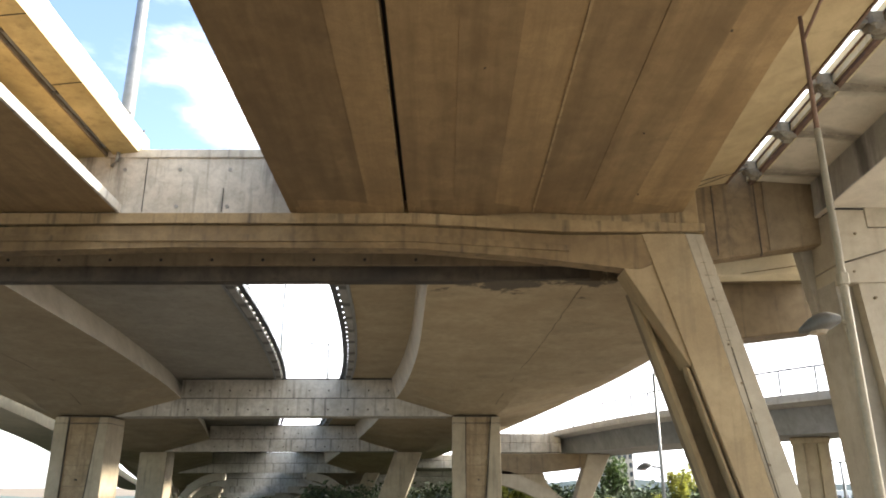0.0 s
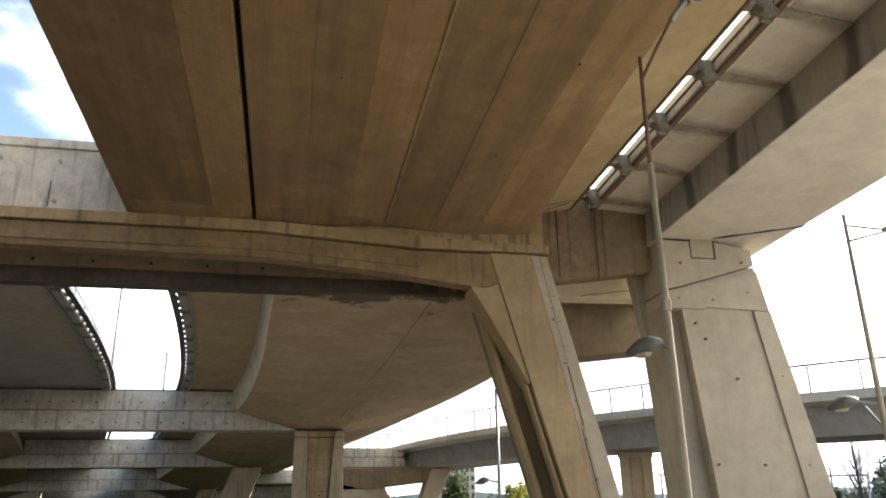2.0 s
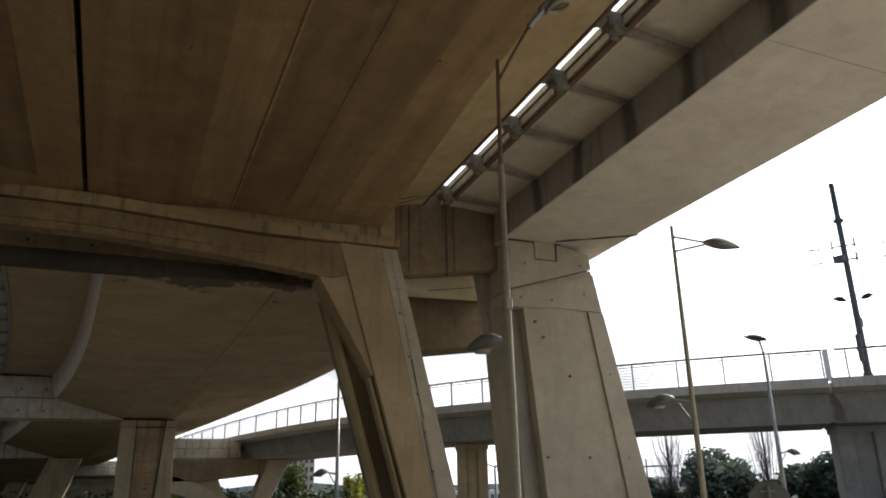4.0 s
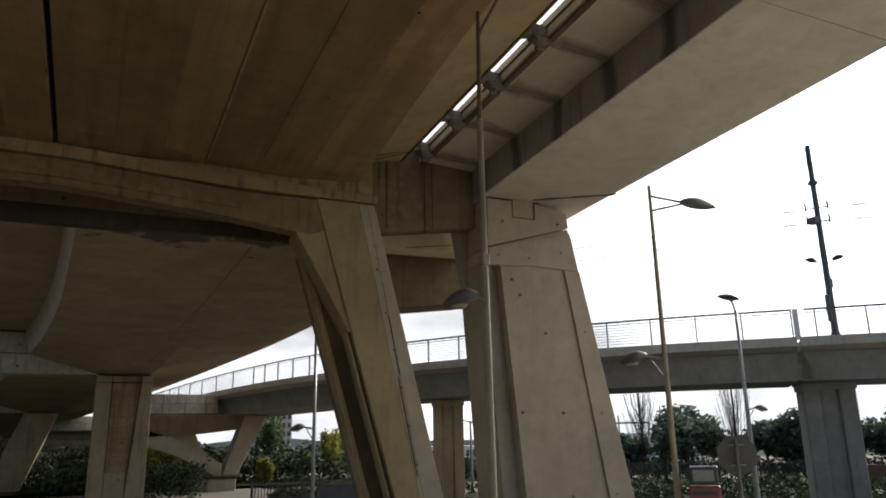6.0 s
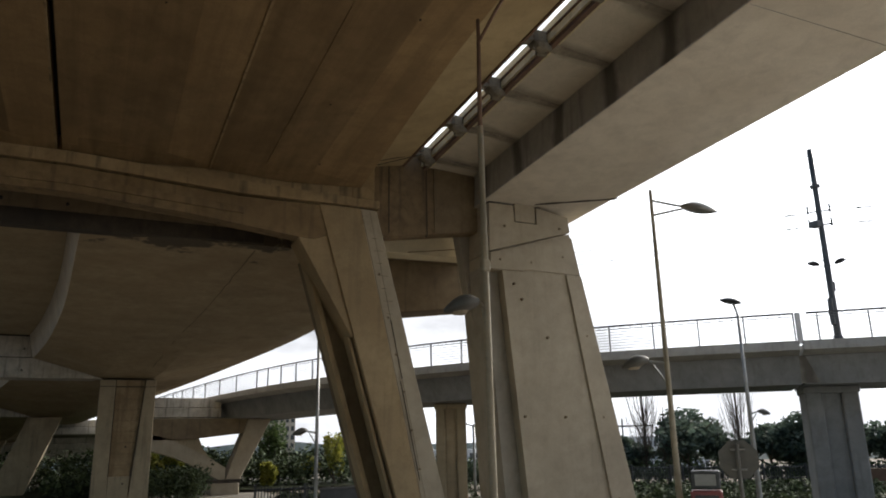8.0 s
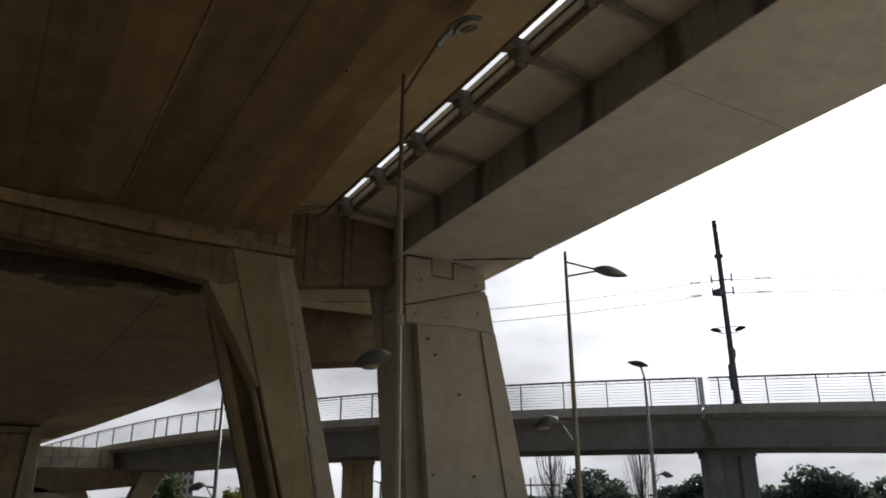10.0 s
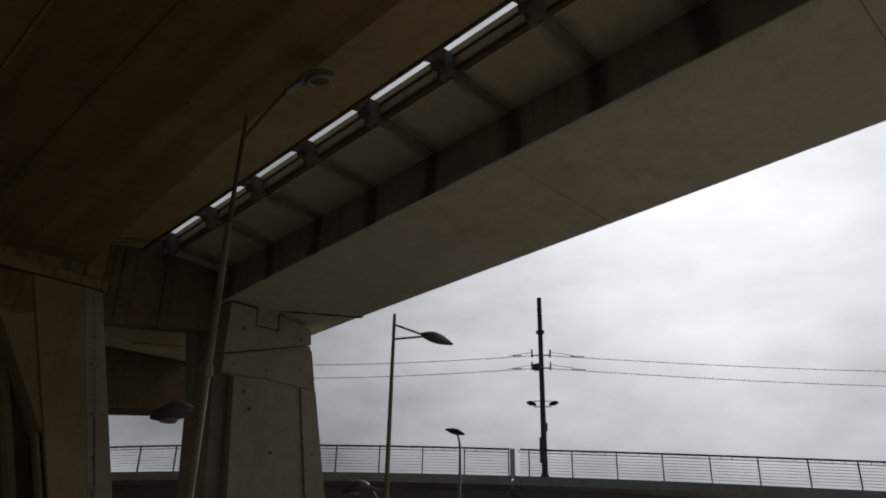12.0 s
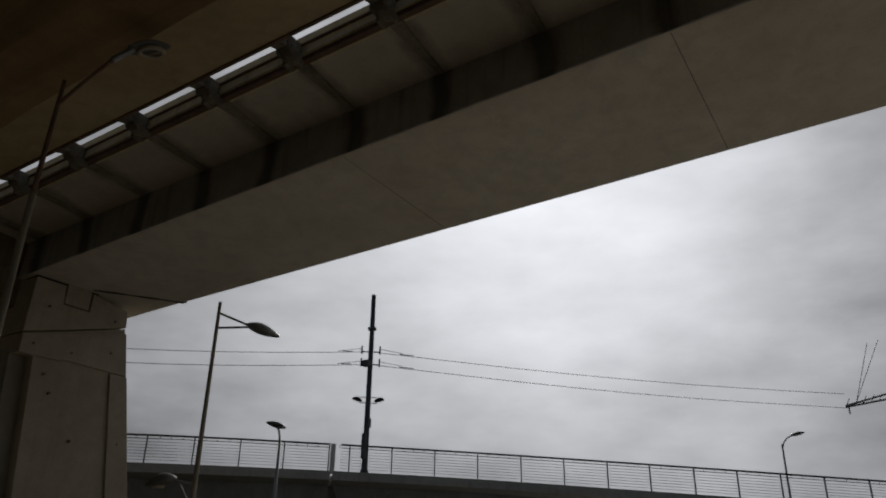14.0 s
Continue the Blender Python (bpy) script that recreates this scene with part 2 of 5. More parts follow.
# Brightened so the sun on the yellow bushes is in the colour.
LEAF_Y = material("sunlit_leaves", (0.20, 0.22, 0.03), (0.36, 0.34, 0.06), scale=2, rough=0.7, stain=0, vary=0.4, island=True, bump=0)
LEAF_M = material("green_leaves", (0.05, 0.085, 0.025), (0.12, 0.165, 0.045), scale=2, rough=0.7, stain=0, vary=0.45, island=True, bump=0)


def let_light_through(m, share):
    """Thin leaves pass part of the light."""
    nt = m.node_tree
    b = nt.nodes["Principled BSDF"]
    tr, mx = nt.nodes.new("ShaderNodeBsdfTranslucent"), nt.nodes.new("ShaderNodeMixShader")
    nt.links.new(b.inputs["Base Color"].links[0].from_socket, tr.inputs["Color"])
    mx.inputs[0].default_value = share
    nt.links.new(b.outputs[0], mx.inputs[1])
    nt.links.new(tr.outputs[0], mx.inputs[2])
    nt.links.new(mx.outputs[0], nt.nodes["Material Output"].inputs["Surface"])


for leafy in (LEAF, LEAF_Y, LEAF_M):
    let_light_through(leafy, 0.45)
BARK = material("bark", (0.07, 0.055, 0.042), (0.13, 0.105, 0.08), scale=4, stain=0.3)
HILL = material("wooded_hill", (0.05, 0.075, 0.075), (0.09, 0.12, 0.11), scale=0.1, stain=0.3, grain=0.8, bump=0)
HEDGE_G = material("hedge_leaves", (0.03, 0.05, 0.02), (0.10, 0.13, 0.05), scale=2, stain=0, vary=0.5, island=True, bump=0)


# ---------------------------------------------------------------- mesh helpers
def thing(name, at=(0, 0, 0), label="", category="", group="", kind=""):
    ob = new(name)
    ob.empty_display_size = 0.2
    ob.location = at
    return tagged(ob, label, category, group, kind)


def mesh_of(name, bm, mat, smooth=False):
    me = bpy.data.meshes.new(name)
    bmesh.ops.recalc_face_normals(bm, faces=bm.faces)
    bm.to_mesh(me)
    bm.free()
    me.materials.append(mat)
    if smooth:
        for p in me.polygons:
            p.use_smooth = True
    return me


def place(name, me, parent, at=(0, 0, 0), label=""):
    """A mesh in world coordinates (moved by at) as a part under a thing."""
    ob = new(name, me)
    if parent is not None:
        ob.parent = parent
        base = parent.location.copy()
        up = parent.parent
        while up is not None:
            base += up.location
            up = up.parent
        ob.location = Vector(at) - base
    else:
        ob.location = at
    return tagged(ob, label)


def part(name, bm, mat, parent, label="", smooth=False):
    return place(name, mesh_of(name, bm, mat, smooth), parent, (0, 0, 0), label)


def single(name, bm, mat, label="", category="", group="", kind="", smooth=False):
    return tagged(new(name, mesh_of(name, bm, mat, smooth)), label, category, group, kind)


def add_box(bm, x0, x1, y0, y1, z0, z1, bevel=0.0):
    vs = [bm.verts.new(p) for p in ((x0, y0, z0), (x1, y0, z0), (x1, y1, z0), (x0, y1, z0), (x0, y0, z1), (x1, y0, z1), (x1, y1, z1), (x0, y1, z1))]
    fs = [bm.faces.new([vs[i] for i in q]) for q in ((0, 3, 2, 1), (4, 5, 6, 7), (0, 1, 5, 4), (1, 2, 6, 5), (2, 3, 7, 6), (3, 0, 4, 7))]
    if bevel:
        es = {e for f in fs for e in f.edges}
        bmesh.ops.bevel(bm, geom=list(es), offset=bevel, segments=1, affect="EDGES")
    return vs


def box(x0, x1, y0, y1, z0, z1, bevel=0.0):
    bm = bmesh.new()
    add_box(bm, x0, x1, y0, y1, z0, z1, bevel)
    return bm


def add_loft(bm, rings, closed=False):
    rows = [[bm.verts.new(p) for p in r] for r in rings]
    n = len(rows[0])
    pairs = list(zip(rows, rows[1:])) + ([(rows[-1], rows[0])] if closed else [])
    for a, b in pairs:
        for i in range(n):
            j = (i + 1) % n
            bm.faces.new((a[i], a[j], b[j], b[i]))
    if not closed:
        bm.faces.new(rows[0][::-1])
        bm.faces.new(rows[-1])
    return bm


def loft(rings):
    return add_loft(bmesh.new(), rings)


def prism_xz(poly, y0, y1, bevel=0.0):
    """A plate with outline poly in x and z, from y0 to y1."""
    bm = loft([[(x, y0, z) for x, z in poly], [(x, y1, z) for x, z in poly]])
    if bevel:
        bmesh.ops.bevel(bm, geom=list(bm.edges), offset=bevel, segments=1, affect="EDGES")
    return bm


def add_tube(bm, pts, radii, n=10):
    pts = [Vector(p) for p in pts]
    if not isinstance(radii, (list, tuple)):
        radii = [radii] * len(pts)
    rings = []
    for i, p in enumerate(pts):
        d = (pts[min(i + 1, len(pts) - 1)] - pts[max(i - 1, 0)]).normalized()
        a = d.cross(Vector((0.31, 0.17, 0.93)) if abs(d.z) < 0.9 else Vector((1, 0, 0))).normalized()
        b = d.cross(a)
        rings.append([p + (a * math.cos(2 * math.pi * k / n) + b * math.sin(2 * math.pi * k / n)) * radii[i] for k in range(n)])
    return add_loft(bm, rings)


def tube(pts, radii, n=10):
    return add_tube(bmesh.new(), pts, radii, n)


def curve_at(points, y):
    """Smooth interpolation of rows (y, a, b, ...) at y."""
    ys = [p[0] for p in points]
    i = max(0, min(len(ys) - 2, sum(1 for v in ys if v <= y) - 1))
    p0, p1, p2, p3 = points[max(i - 1, 0)], points[i], points[i + 1], points[min(i + 2, len(points) - 1)]
    t = (y - p1[0]) / (p2[0] - p1[0])
    out = []
    for k in range(1, len(p1)):
        m1 = (p2[k] - p0[k]) / (p2[0] - p0[0]) * (p2[0] - p1[0])
        m2 = (p3[k] - p1[k]) / (p3[0] - p1[0]) * (p2[0] - p1[0])
        out.append((2 * t ** 3 - 3 * t ** 2 + 1) * p1[k] + (t ** 3 - 2 * t ** 2 + t) * m1 + (3 * t ** 2 - 2 * t ** 3) * p2[k] + (t ** 3 - t ** 2) * m2)
    return out


SLOPE = 0.054


def level(y):
    """Soffit height of the ramps over the road."""
    return 8.85 + SLOPE * (19.0 - y)


def ramp(poly, y0, y1):
    """A girder whose outline (x, height over the soffit level) runs along y on the ramp's slope."""
    return loft([[(x, y, level(y) + h) for x, h in poly] for y in (y0, y1)])


# ---------------------------------------------------------------- ground
GZ = -1.3


def ground_z(x, y):
    r = math.hypot(x, y)
    t = min(1.0, max(0.0, (r - 55) / 260))
    return GZ - 13 * t * t * (3 - 2 * t)


bm = bmesh.new()
rs = [0, 8, 16, 26, 38, 55, 75, 100, 130, 170, 220, 280, 340, 500, 1000, 4000]
n = 48
rows = []
for r in rs[1:]:
    rows.append([bm.verts.new((r * math.cos(2 * math.pi * k / n), r * math.sin(2 * math.pi * k / n), ground_z(r, 0) + (noise.noise((r, k * 0.7, 0)) * 0.08 if r > 20 else 0))) for k in range(n)])
mid = bm.verts.new((0, 0, GZ))
for k in range(n):
    bm.faces.new((mid, rows[0][k], rows[0][(k + 1) % n]))
    for a, b in zip(rows, rows[1:]):
        bm.faces.new((a[k], b[k], b[(k + 1) % n], a[(k + 1) % n]))
single("ground", bm, EARTH, "dry sandy ground under and around the flyovers", "ground", kind="structure")
# Unseen pale slab, added to bounce sunlight onto the grey deck's soffit.
single("pavement", box(9.0, 60.0, -70, 15, GZ - 0.25, GZ + 0.04), PAVING, "unseen pale paving added to bounce light under the deck", "pavement", kind="structure")
# Added slab, brighter than the ground, to bounce light up to the ramps.
single("bounce_forecourt", box(-34.0, 11.9, 21.0, 56.5, GZ - 0.25, GZ + 0.05), YARD, "grey yard slab added to bounce light under the lower ramps", "pavement", kind="structure")
bm = bmesh.new()
vg = [[bm.verts.new((x, y, ground_z(x, y) + 0.24)) for x in range(-140, 301, 10)] for y in range(57, 301, 10)]
for ra, rb in zip(vg, vg[1:]):
    for i in range(len(ra) - 1):
        bm.faces.new((ra[i], ra[i + 1], rb[i + 1], rb[i]))
vg = [[bm.verts.new((x, y, ground_z(x, y) + 0.16)) for x in range(19, 80, 6)] for y in range(16, 41, 6)]
for ra, rb in zip(vg, vg[1:]):
    for i in range(len(ra) - 1):
        bm.faces.new((ra[i], ra[i + 1], rb[i + 1], rb[i]))
single("verge", bm, VERGE, "dark planted verge below the ramps", "ground", kind="structure")

Y0, Y1 = -45.0, 19.0


# ---------------------------------------------------------------- flyover over the road: decks with an open joint
def strip_panels(parent, edges, y0, y1):
    """Formwork strips under a soffit, each a shallow plate of its own."""
    for i, (a, b) in enumerate(zip(edges, edges[1:])):
        drop = 0.012 + 0.012 * (i % 2)
        part("soffit_strip", ramp([(a + 0.002, -drop), (b - 0.002, -drop), (b - 0.002, 0.03), (a + 0.002, 0.03)], y0, y1), SOFFIT, parent)


def add_blob(bm, c, s, seed=0, n=8, m=5):
    """A rounded lump with semi-axes s at c."""
    rings = []
    for j in range(m):
        a = math.pi * (j + 0.5) / m - math.pi / 2
        rings.append([(c[0] + s[0] * math.cos(a) * math.cos(2 * math.pi * k / n), c[1] + s[1] * math.cos(a) * math.sin(2 * math.pi * k / n), c[2] + s[2] * math.sin(a)) for k in range(n)])
    return add_loft(bm, rings)


deck = thing("flyover_deck", (0.9, 10, 9), "brown-stained concrete box deck with formwork strips over the road", "bridge deck", "flyover decks")
part("narrow_girder", ramp([(-4.17, 0), (-1.06, 0), (-1.06, 1.9), (-4.17, 1.9)], Y0, Y1), SOFFIT, deck)
FLARE = ((Y0, 6.02), (8.0, 6.03), (12.0, 6.12), (14.5, 6.26), (17.0, 6.44), (19.0, 6.56))
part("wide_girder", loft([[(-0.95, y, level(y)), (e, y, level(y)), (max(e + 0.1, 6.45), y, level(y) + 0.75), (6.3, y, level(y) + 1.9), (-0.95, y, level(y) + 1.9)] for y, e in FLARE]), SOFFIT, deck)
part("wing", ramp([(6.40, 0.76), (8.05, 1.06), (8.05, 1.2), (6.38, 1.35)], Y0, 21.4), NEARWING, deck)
part("edge_bead", ramp([(8.0, 1.015), (8.07, 1.025), (8.07, 1.09), (8.0, 1.08)], Y0, 21.4), RUST, deck, "rust-brown drip bead")
strip_panels(deck, [-4.17, -2.0, -1.06], Y0, Y1 - 0.04)
strip_panels(deck, [-0.95, 0.28, 1.38, 2.42], Y0, Y1 - 0.04)
strip_panels(deck, [2.48, 3.75, 5.0], Y0, Y1 - 0.04)
part("soffit_strip", loft([[(5.002, y, level(y) - 0.012), (e, y, level(y) - 0.012), (e, y, level(y) + 0.03), (5.002, y, level(y) + 0.03)] for y, e in FLARE[:-1] + ((Y1 - 0.04, 6.558),)]), SOFFIT, deck)
part("seam_ridge", ramp([(2.425, -0.04), (2.475, -0.04), (2.475, 0.02), (2.425, 0.02)], Y0, Y1), CAP, deck)
part("slit_lip", ramp([(-1.10, -0.03), (-1.058, -0.03), (-1.058, 0.02), (-1.10, 0.02)], Y0, Y1), CAP, deck)
# Black strip added for the darkness deep in the open slit.
part("slit_dark", ramp([(-1.055, 0.35), (-0.955, 0.35), (-0.955, 0.6), (-1.055, 0.6)], Y0, Y1), BLACK, deck, "black strip for the dark depth of the slit")
for a, b in ((-4.17, -1.06), (-0.95, 2.42), (2.48, 6.5)):
    # shallow arched haunch where the soffit meets the crosshead
    c = (a + b) / 2
    part("haunch", loft([[(a, y, level(y) - 0.002), (c, y, level(y) - h), (b, y, level(y) - 0.002), (b, y, level(y) + 0.03), (a, y, level(y) + 0.03)] for y, h in ((18.05, 0.004), (18.6, 0.05), (19.0, 0.09))]), SOFFIT, deck)
part("road_slab", ramp([(-4.3, 1.903), (6.4, 1.903), (6.4, 2.0), (-4.3, 2.0)], Y0, Y1), ASPHALT, deck)
for i in range(9):
    # tie holes left by the formwork
    x, y = random.uniform(-3.9, 5.9), random.uniform(4, 18)
    if abs(x + 1) < 0.3 or abs(x - 2.45) < 0.2:
        continue
    part("tie_hole", ramp([(x, -0.034), (x + 0.035, -0.034), (x + 0.035, 0.0), (x, 0.0)], y, y + 0.035), BLACK, deck)

ldeck = thing("flyover_deck", (-14, 10, 9), "concrete box deck with a sunlit yellowish wing and white parapet", "bridge deck", "flyover decks")
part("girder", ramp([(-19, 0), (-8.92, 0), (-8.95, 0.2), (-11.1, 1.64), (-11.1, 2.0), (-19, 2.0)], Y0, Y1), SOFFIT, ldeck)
# Pale tone holds the light on the girder's edge.
part("girder_edge", ramp([(-8.92, -0.02), (-8.84, -0.02), (-8.82, 0.22), (-8.93, 0.22)], Y0, Y1), WALL, ldeck, "pale lit edge strip")
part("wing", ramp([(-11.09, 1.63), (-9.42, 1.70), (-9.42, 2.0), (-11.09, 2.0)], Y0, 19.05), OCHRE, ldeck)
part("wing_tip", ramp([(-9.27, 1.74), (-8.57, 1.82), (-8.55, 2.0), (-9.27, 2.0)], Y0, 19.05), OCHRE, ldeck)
part("drain_channel", ramp([(-9.415, 1.84), (-9.275, 1.84), (-9.275, 1.98), (-9.415, 1.98)], Y0, 19.05), WEB, ldeck)
part("channel_lip", ramp([(-9.46, 1.66), (-9.42, 1.66), (-9.416, 1.8), (-9.46, 1.8)], Y0, 19.0), BROWN, ldeck)
part("drain_pipe", tube([(-9.345, y, level(y) + 1.78) for y in (Y0, 18.6)], 0.045, 8), GALV, ldeck, smooth=True)
for y in (6.2, 8.6, 11.0, 13.4, 15.8):
    part("pipe_clip", ramp([(-9.41, 1.72), (-9.28, 1.72), (-9.28, 1.86), (-9.41, 1.86)], y, y + 0.09), DARKSTEEL, ldeck)
for y in (5.5, 8.0, 10.5, 13.0, 15.5):
    part("wing_joint", ramp([(-9.26, 1.732), (-8.575, 1.812), (-8.575, 1.86), (-9.26, 1.86)], y, y + 0.03), BLACK, ldeck)
part("downpipe", tube([(-9.1, 18.93, level(19) + 1.8), (-9.1, 18.93, level(19) + 1.55), (-9.25, 18.95, level(19) + 1.35)], 0.06, 8), GALV, ldeck, smooth=True)
part("parapet", ramp([(-8.80, 2.004), (-8.54, 2.004), (-8.56, 2.6), (-8.78, 2.6)], Y0, 17.3), WALL, ldeck, "whitish concrete parapet")
part("parapet_end", ramp([(-8.80, 2.004), (-8.54, 2.004), (-8.57, 2.5), (-8.77, 2.5)], 17.33, 19.6), WALL, ldeck)
for y in (17.4, 18.4, 19.4):
    part("rail_stub", tube([(-8.67, y, level(y) + 2.72), (-8.67, y, level(y) + 2.45)], 0.025, 6), DARKSTEEL, ldeck)


def soff_x(y):
    return 14.1 + 0.027 * (17.3 - y)


rdeck = thing("flyover_deck", (12, 10, 9), "grey concrete box girder with panelled wing and pale soffit", "bridge deck", "flyover decks")
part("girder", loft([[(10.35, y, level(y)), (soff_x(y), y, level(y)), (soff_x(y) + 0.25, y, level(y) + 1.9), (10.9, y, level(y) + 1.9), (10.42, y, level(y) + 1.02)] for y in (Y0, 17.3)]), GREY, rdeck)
part("end_girder", loft([[(10.35, y, level(y) - dz), (soff_x(y) - 0.02, y, level(y) - dz), (soff_x(y) + 0.2, y, level(y) + 1.9), (10.9, y, level(y) + 1.9), (10.42, y, level(y) + 1.02)] for y, dz in ((17.304, 0.0), (20.9, 0.03))]), GREY, rdeck)
rings = []
for k in range(9):
    u = k / 8
    jx, jy, jw = 12.0 + 2.14 * u, 18.52 - 1.2 * u, 0.03 + 0.06 * math.sin(u * 8) ** 2
    rings.append([(jx, jy - jw, level(jy) + 0.05), (jx, jy - jw, level(jy) - 0.02), (jx, jy + jw, level(jy) - 0.02), (jx, jy + jw, level(jy) + 0.05)])
part("end_joint", loft(rings), DARKC, rdeck, "dark stained expansion joint")
for y in (2.0, 8.5):
    part("soffit_joint", loft([[(10.4, yy, level(yy) - 0.004), (soff_x(yy) - 0.02, yy, level(yy) - 0.004), (soff_x(yy) - 0.02, yy, level(yy) + 0.02), (10.4, yy, level(yy) + 0.02)] for yy in (y, y + 0.012)]), WEB, rdeck)
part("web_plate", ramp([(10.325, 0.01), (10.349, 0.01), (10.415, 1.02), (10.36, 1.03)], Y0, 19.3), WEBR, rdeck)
part("edge_beam", ramp([(8.60, 1.10), (8.95, 1.10), (8.95, 1.58), (8.66, 1.58)], Y0, 20), FASCIA, rdeck, "weathered edge beam with yellowish light in its colour")
part("edge_groove", ramp([(8.575, 1.30), (8.625, 1.30), (8.625, 1.33), (8.575, 1.33)], Y0, 20), RUST, rdeck)
part("edge_rail", ramp([(8.66, 1.00), (8.78, 1.00), (8.78, 1.098), (8.66, 1.098)], Y0, 20), RUST, rdeck, "rust-stained drip rail")
NB = 16
for k in range(-1, NB):
    ya, yb = 18.76 - RIB * k, 18.76 - RIB * (k + 1)
    part("wing_panel", ramp([(8.78, 1.11), (10.415, 1.0), (10.6, 1.25), (8.78, 1.25)], yb + 0.012, ya - 0.012), WING, rdeck)
for k in range(NB):
    y = 18.76 - RIB * k
    part("wing_rib", loft([[(x, y - w, level(y) + h), (x, y + w, level(y) + h), (x, y + w * 1.2, level(y) + h + 0.09), (x, y - w * 1.2, level(y) + h + 0.09)] for x, w, h in ((8.8, 0.13, 1.05), (9.3, 0.10, 1.03), (9.9, 0.075, 0.985), (10.34, 0.06, 0.965))]), RIBC, rdeck)
    lv = level(y)
    b = bmesh.new()
    add_box(b, 8.28, 8.60, y - 0.20, y + 0.20, lv + 1.02, lv + 1.36, 0.06)
    add_blob(b, (8.50, y - 0.05, lv + 1.03), (0.20, 0.17, 0.14))
    add_box(b, 8.44, 8.72, y + 0.04, y + 0.15, lv + 0.88, lv + 1.06, 0.03)
    add_box(b, 8.44, 8.72, y - 0.17, y - 0.08, lv + 0.90, lv + 1.06, 0.03)
    br = part("bracket", b, BLOCKC, rdeck, "rough stained concrete restrainer block")
    for dy in (-0.1, 0.1):
        part("bolt", tube([(8.24, y + dy, lv + 1.20), (8.34, y + dy, lv + 1.20)], 0.035, 6), RUST, br)
    part("bracket_arm", loft([[(8.04, yy, lv + 1.05), (8.32, yy, lv + 1.12), (8.32, yy, lv + 1.34), (8.04, yy, lv + 1.18)] for yy in (y - 0.12, y + 0.12)]), BLOCKC, br)

# ---------------------------------------------------------------- first pier frame
pier_frame = thing("pier_frame", (6.5, 19.9, GZ), "brown-stained concrete crosshead on a slanted ribbed leg", "bridge pier")
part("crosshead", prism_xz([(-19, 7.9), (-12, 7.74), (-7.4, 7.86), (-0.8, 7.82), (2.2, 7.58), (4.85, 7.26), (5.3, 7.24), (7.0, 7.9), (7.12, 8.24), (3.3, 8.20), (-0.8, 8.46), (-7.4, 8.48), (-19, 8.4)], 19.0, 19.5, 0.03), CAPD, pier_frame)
part("ledge", prism_xz([(-19, 8.44), (-7.4, 8.52), (-0.8, 8.50), (3.3, 8.26), (7.1, 8.27), (7.1, 8.50), (3.3, 8.60), (-0.8, 8.80), (-19, 8.82)], 18.90, 19.55, 0.02), CAP, pier_frame)
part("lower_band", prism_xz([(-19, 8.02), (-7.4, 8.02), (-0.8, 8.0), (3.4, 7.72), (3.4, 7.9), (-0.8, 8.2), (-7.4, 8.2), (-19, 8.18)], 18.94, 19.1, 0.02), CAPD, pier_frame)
part("upper_wall", box(-19, -1.5, 19.06, 20.6, 8.6, 10.72), WALL, pier_frame, "whitish weathered diaphragm wall")
part("inner_wall", box(-1.49, 6.35, 19.08, 20.6, 8.5, 10.4), CAP, pier_frame)
part("end_post", prism_xz([(6.36, 8.52), (7.02, 8.52), (7.02, 9.75), (6.36, 9.75)], 19.1, 20.6, 0.02), CAP, pier_frame)
part("wall_coping", box(-9.5, -4.0, 19.0, 20.6, 10.5, 10.76, 0.02), WALL, pier_frame)
for x in (-8.3, -6.1):
    part("wall_seam", box(x, x + 0.02, 19.045, 19.1, 8.9, 10.5 if x < -7 else 9.6), BLACK, pier_frame)
for x in (-8.9, -7.35, -5.95):
    for z in (9.05, 10.15):
        part("tie_cone", tube([(x, 19.03, z), (x, 19.1, z)], 0.06, 8), WEB, pier_frame)
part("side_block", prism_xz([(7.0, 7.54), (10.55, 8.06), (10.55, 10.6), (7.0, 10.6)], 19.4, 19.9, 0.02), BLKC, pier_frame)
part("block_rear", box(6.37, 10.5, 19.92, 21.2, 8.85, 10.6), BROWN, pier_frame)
# Thin dark panel puts shade and stain on the block's right half.
part("block_shade_panel", prism_xz([(9.0, 7.86), (10.54, 8.09), (10.54, 10.3), (9.0, 10.3)], 19.37, 19.42, 0.01), BROWN, pier_frame, "stained and shaded darker panel")
for x in (7.55, 8.75):
    part("block_seam", box(x, x + 0.03, 19.385, 19.5, 7.75, 9.9), DARKC, pier_frame)
for k, (za, zb3) in enumerate(((9.55, 10.02), (9.45, 9.98), (9.62, 10.06))):
    part("cable", tube([(6.55 + 0.1 * k, 18.98, za), (7.3, 18.8, za + 0.2), (8.3, 18.7 - 0.1 * k, zb3)], 0.010, 5), BLACK, pier_frame)


def leg_rib(name, xa, ka, xb, kb, zt_a, zt_b, y0, y1, mat, zlow=GZ):
    """A slanted rib of the leg: x of its edges at height 8 and their lean, tops, depth range."""
    f = lambda x, k, z: x + k * (8.0 - z)
    return part(name, prism_xz([(f(xa, ka, zt_a), zt_a), (f(xb, kb, zt_b), zt_b), (f(xb, kb, zlow), zlow), (f(xa, ka, zlow), zlow)], y0, y1, 0.02), mat, pier_frame)


leg_rib("leg_front_rib", 5.44, 0.287, 6.62, 0.222, 8.24, 8.24, 18.97, 20.5, LEGC)
# Right facet gets paler concrete: the light on it is in the colour.
leg_rib("leg_side_rib", 6.622, 0.222, 7.09, 0.25, 8.24, 8.22, 18.99, 20.5, PIER)
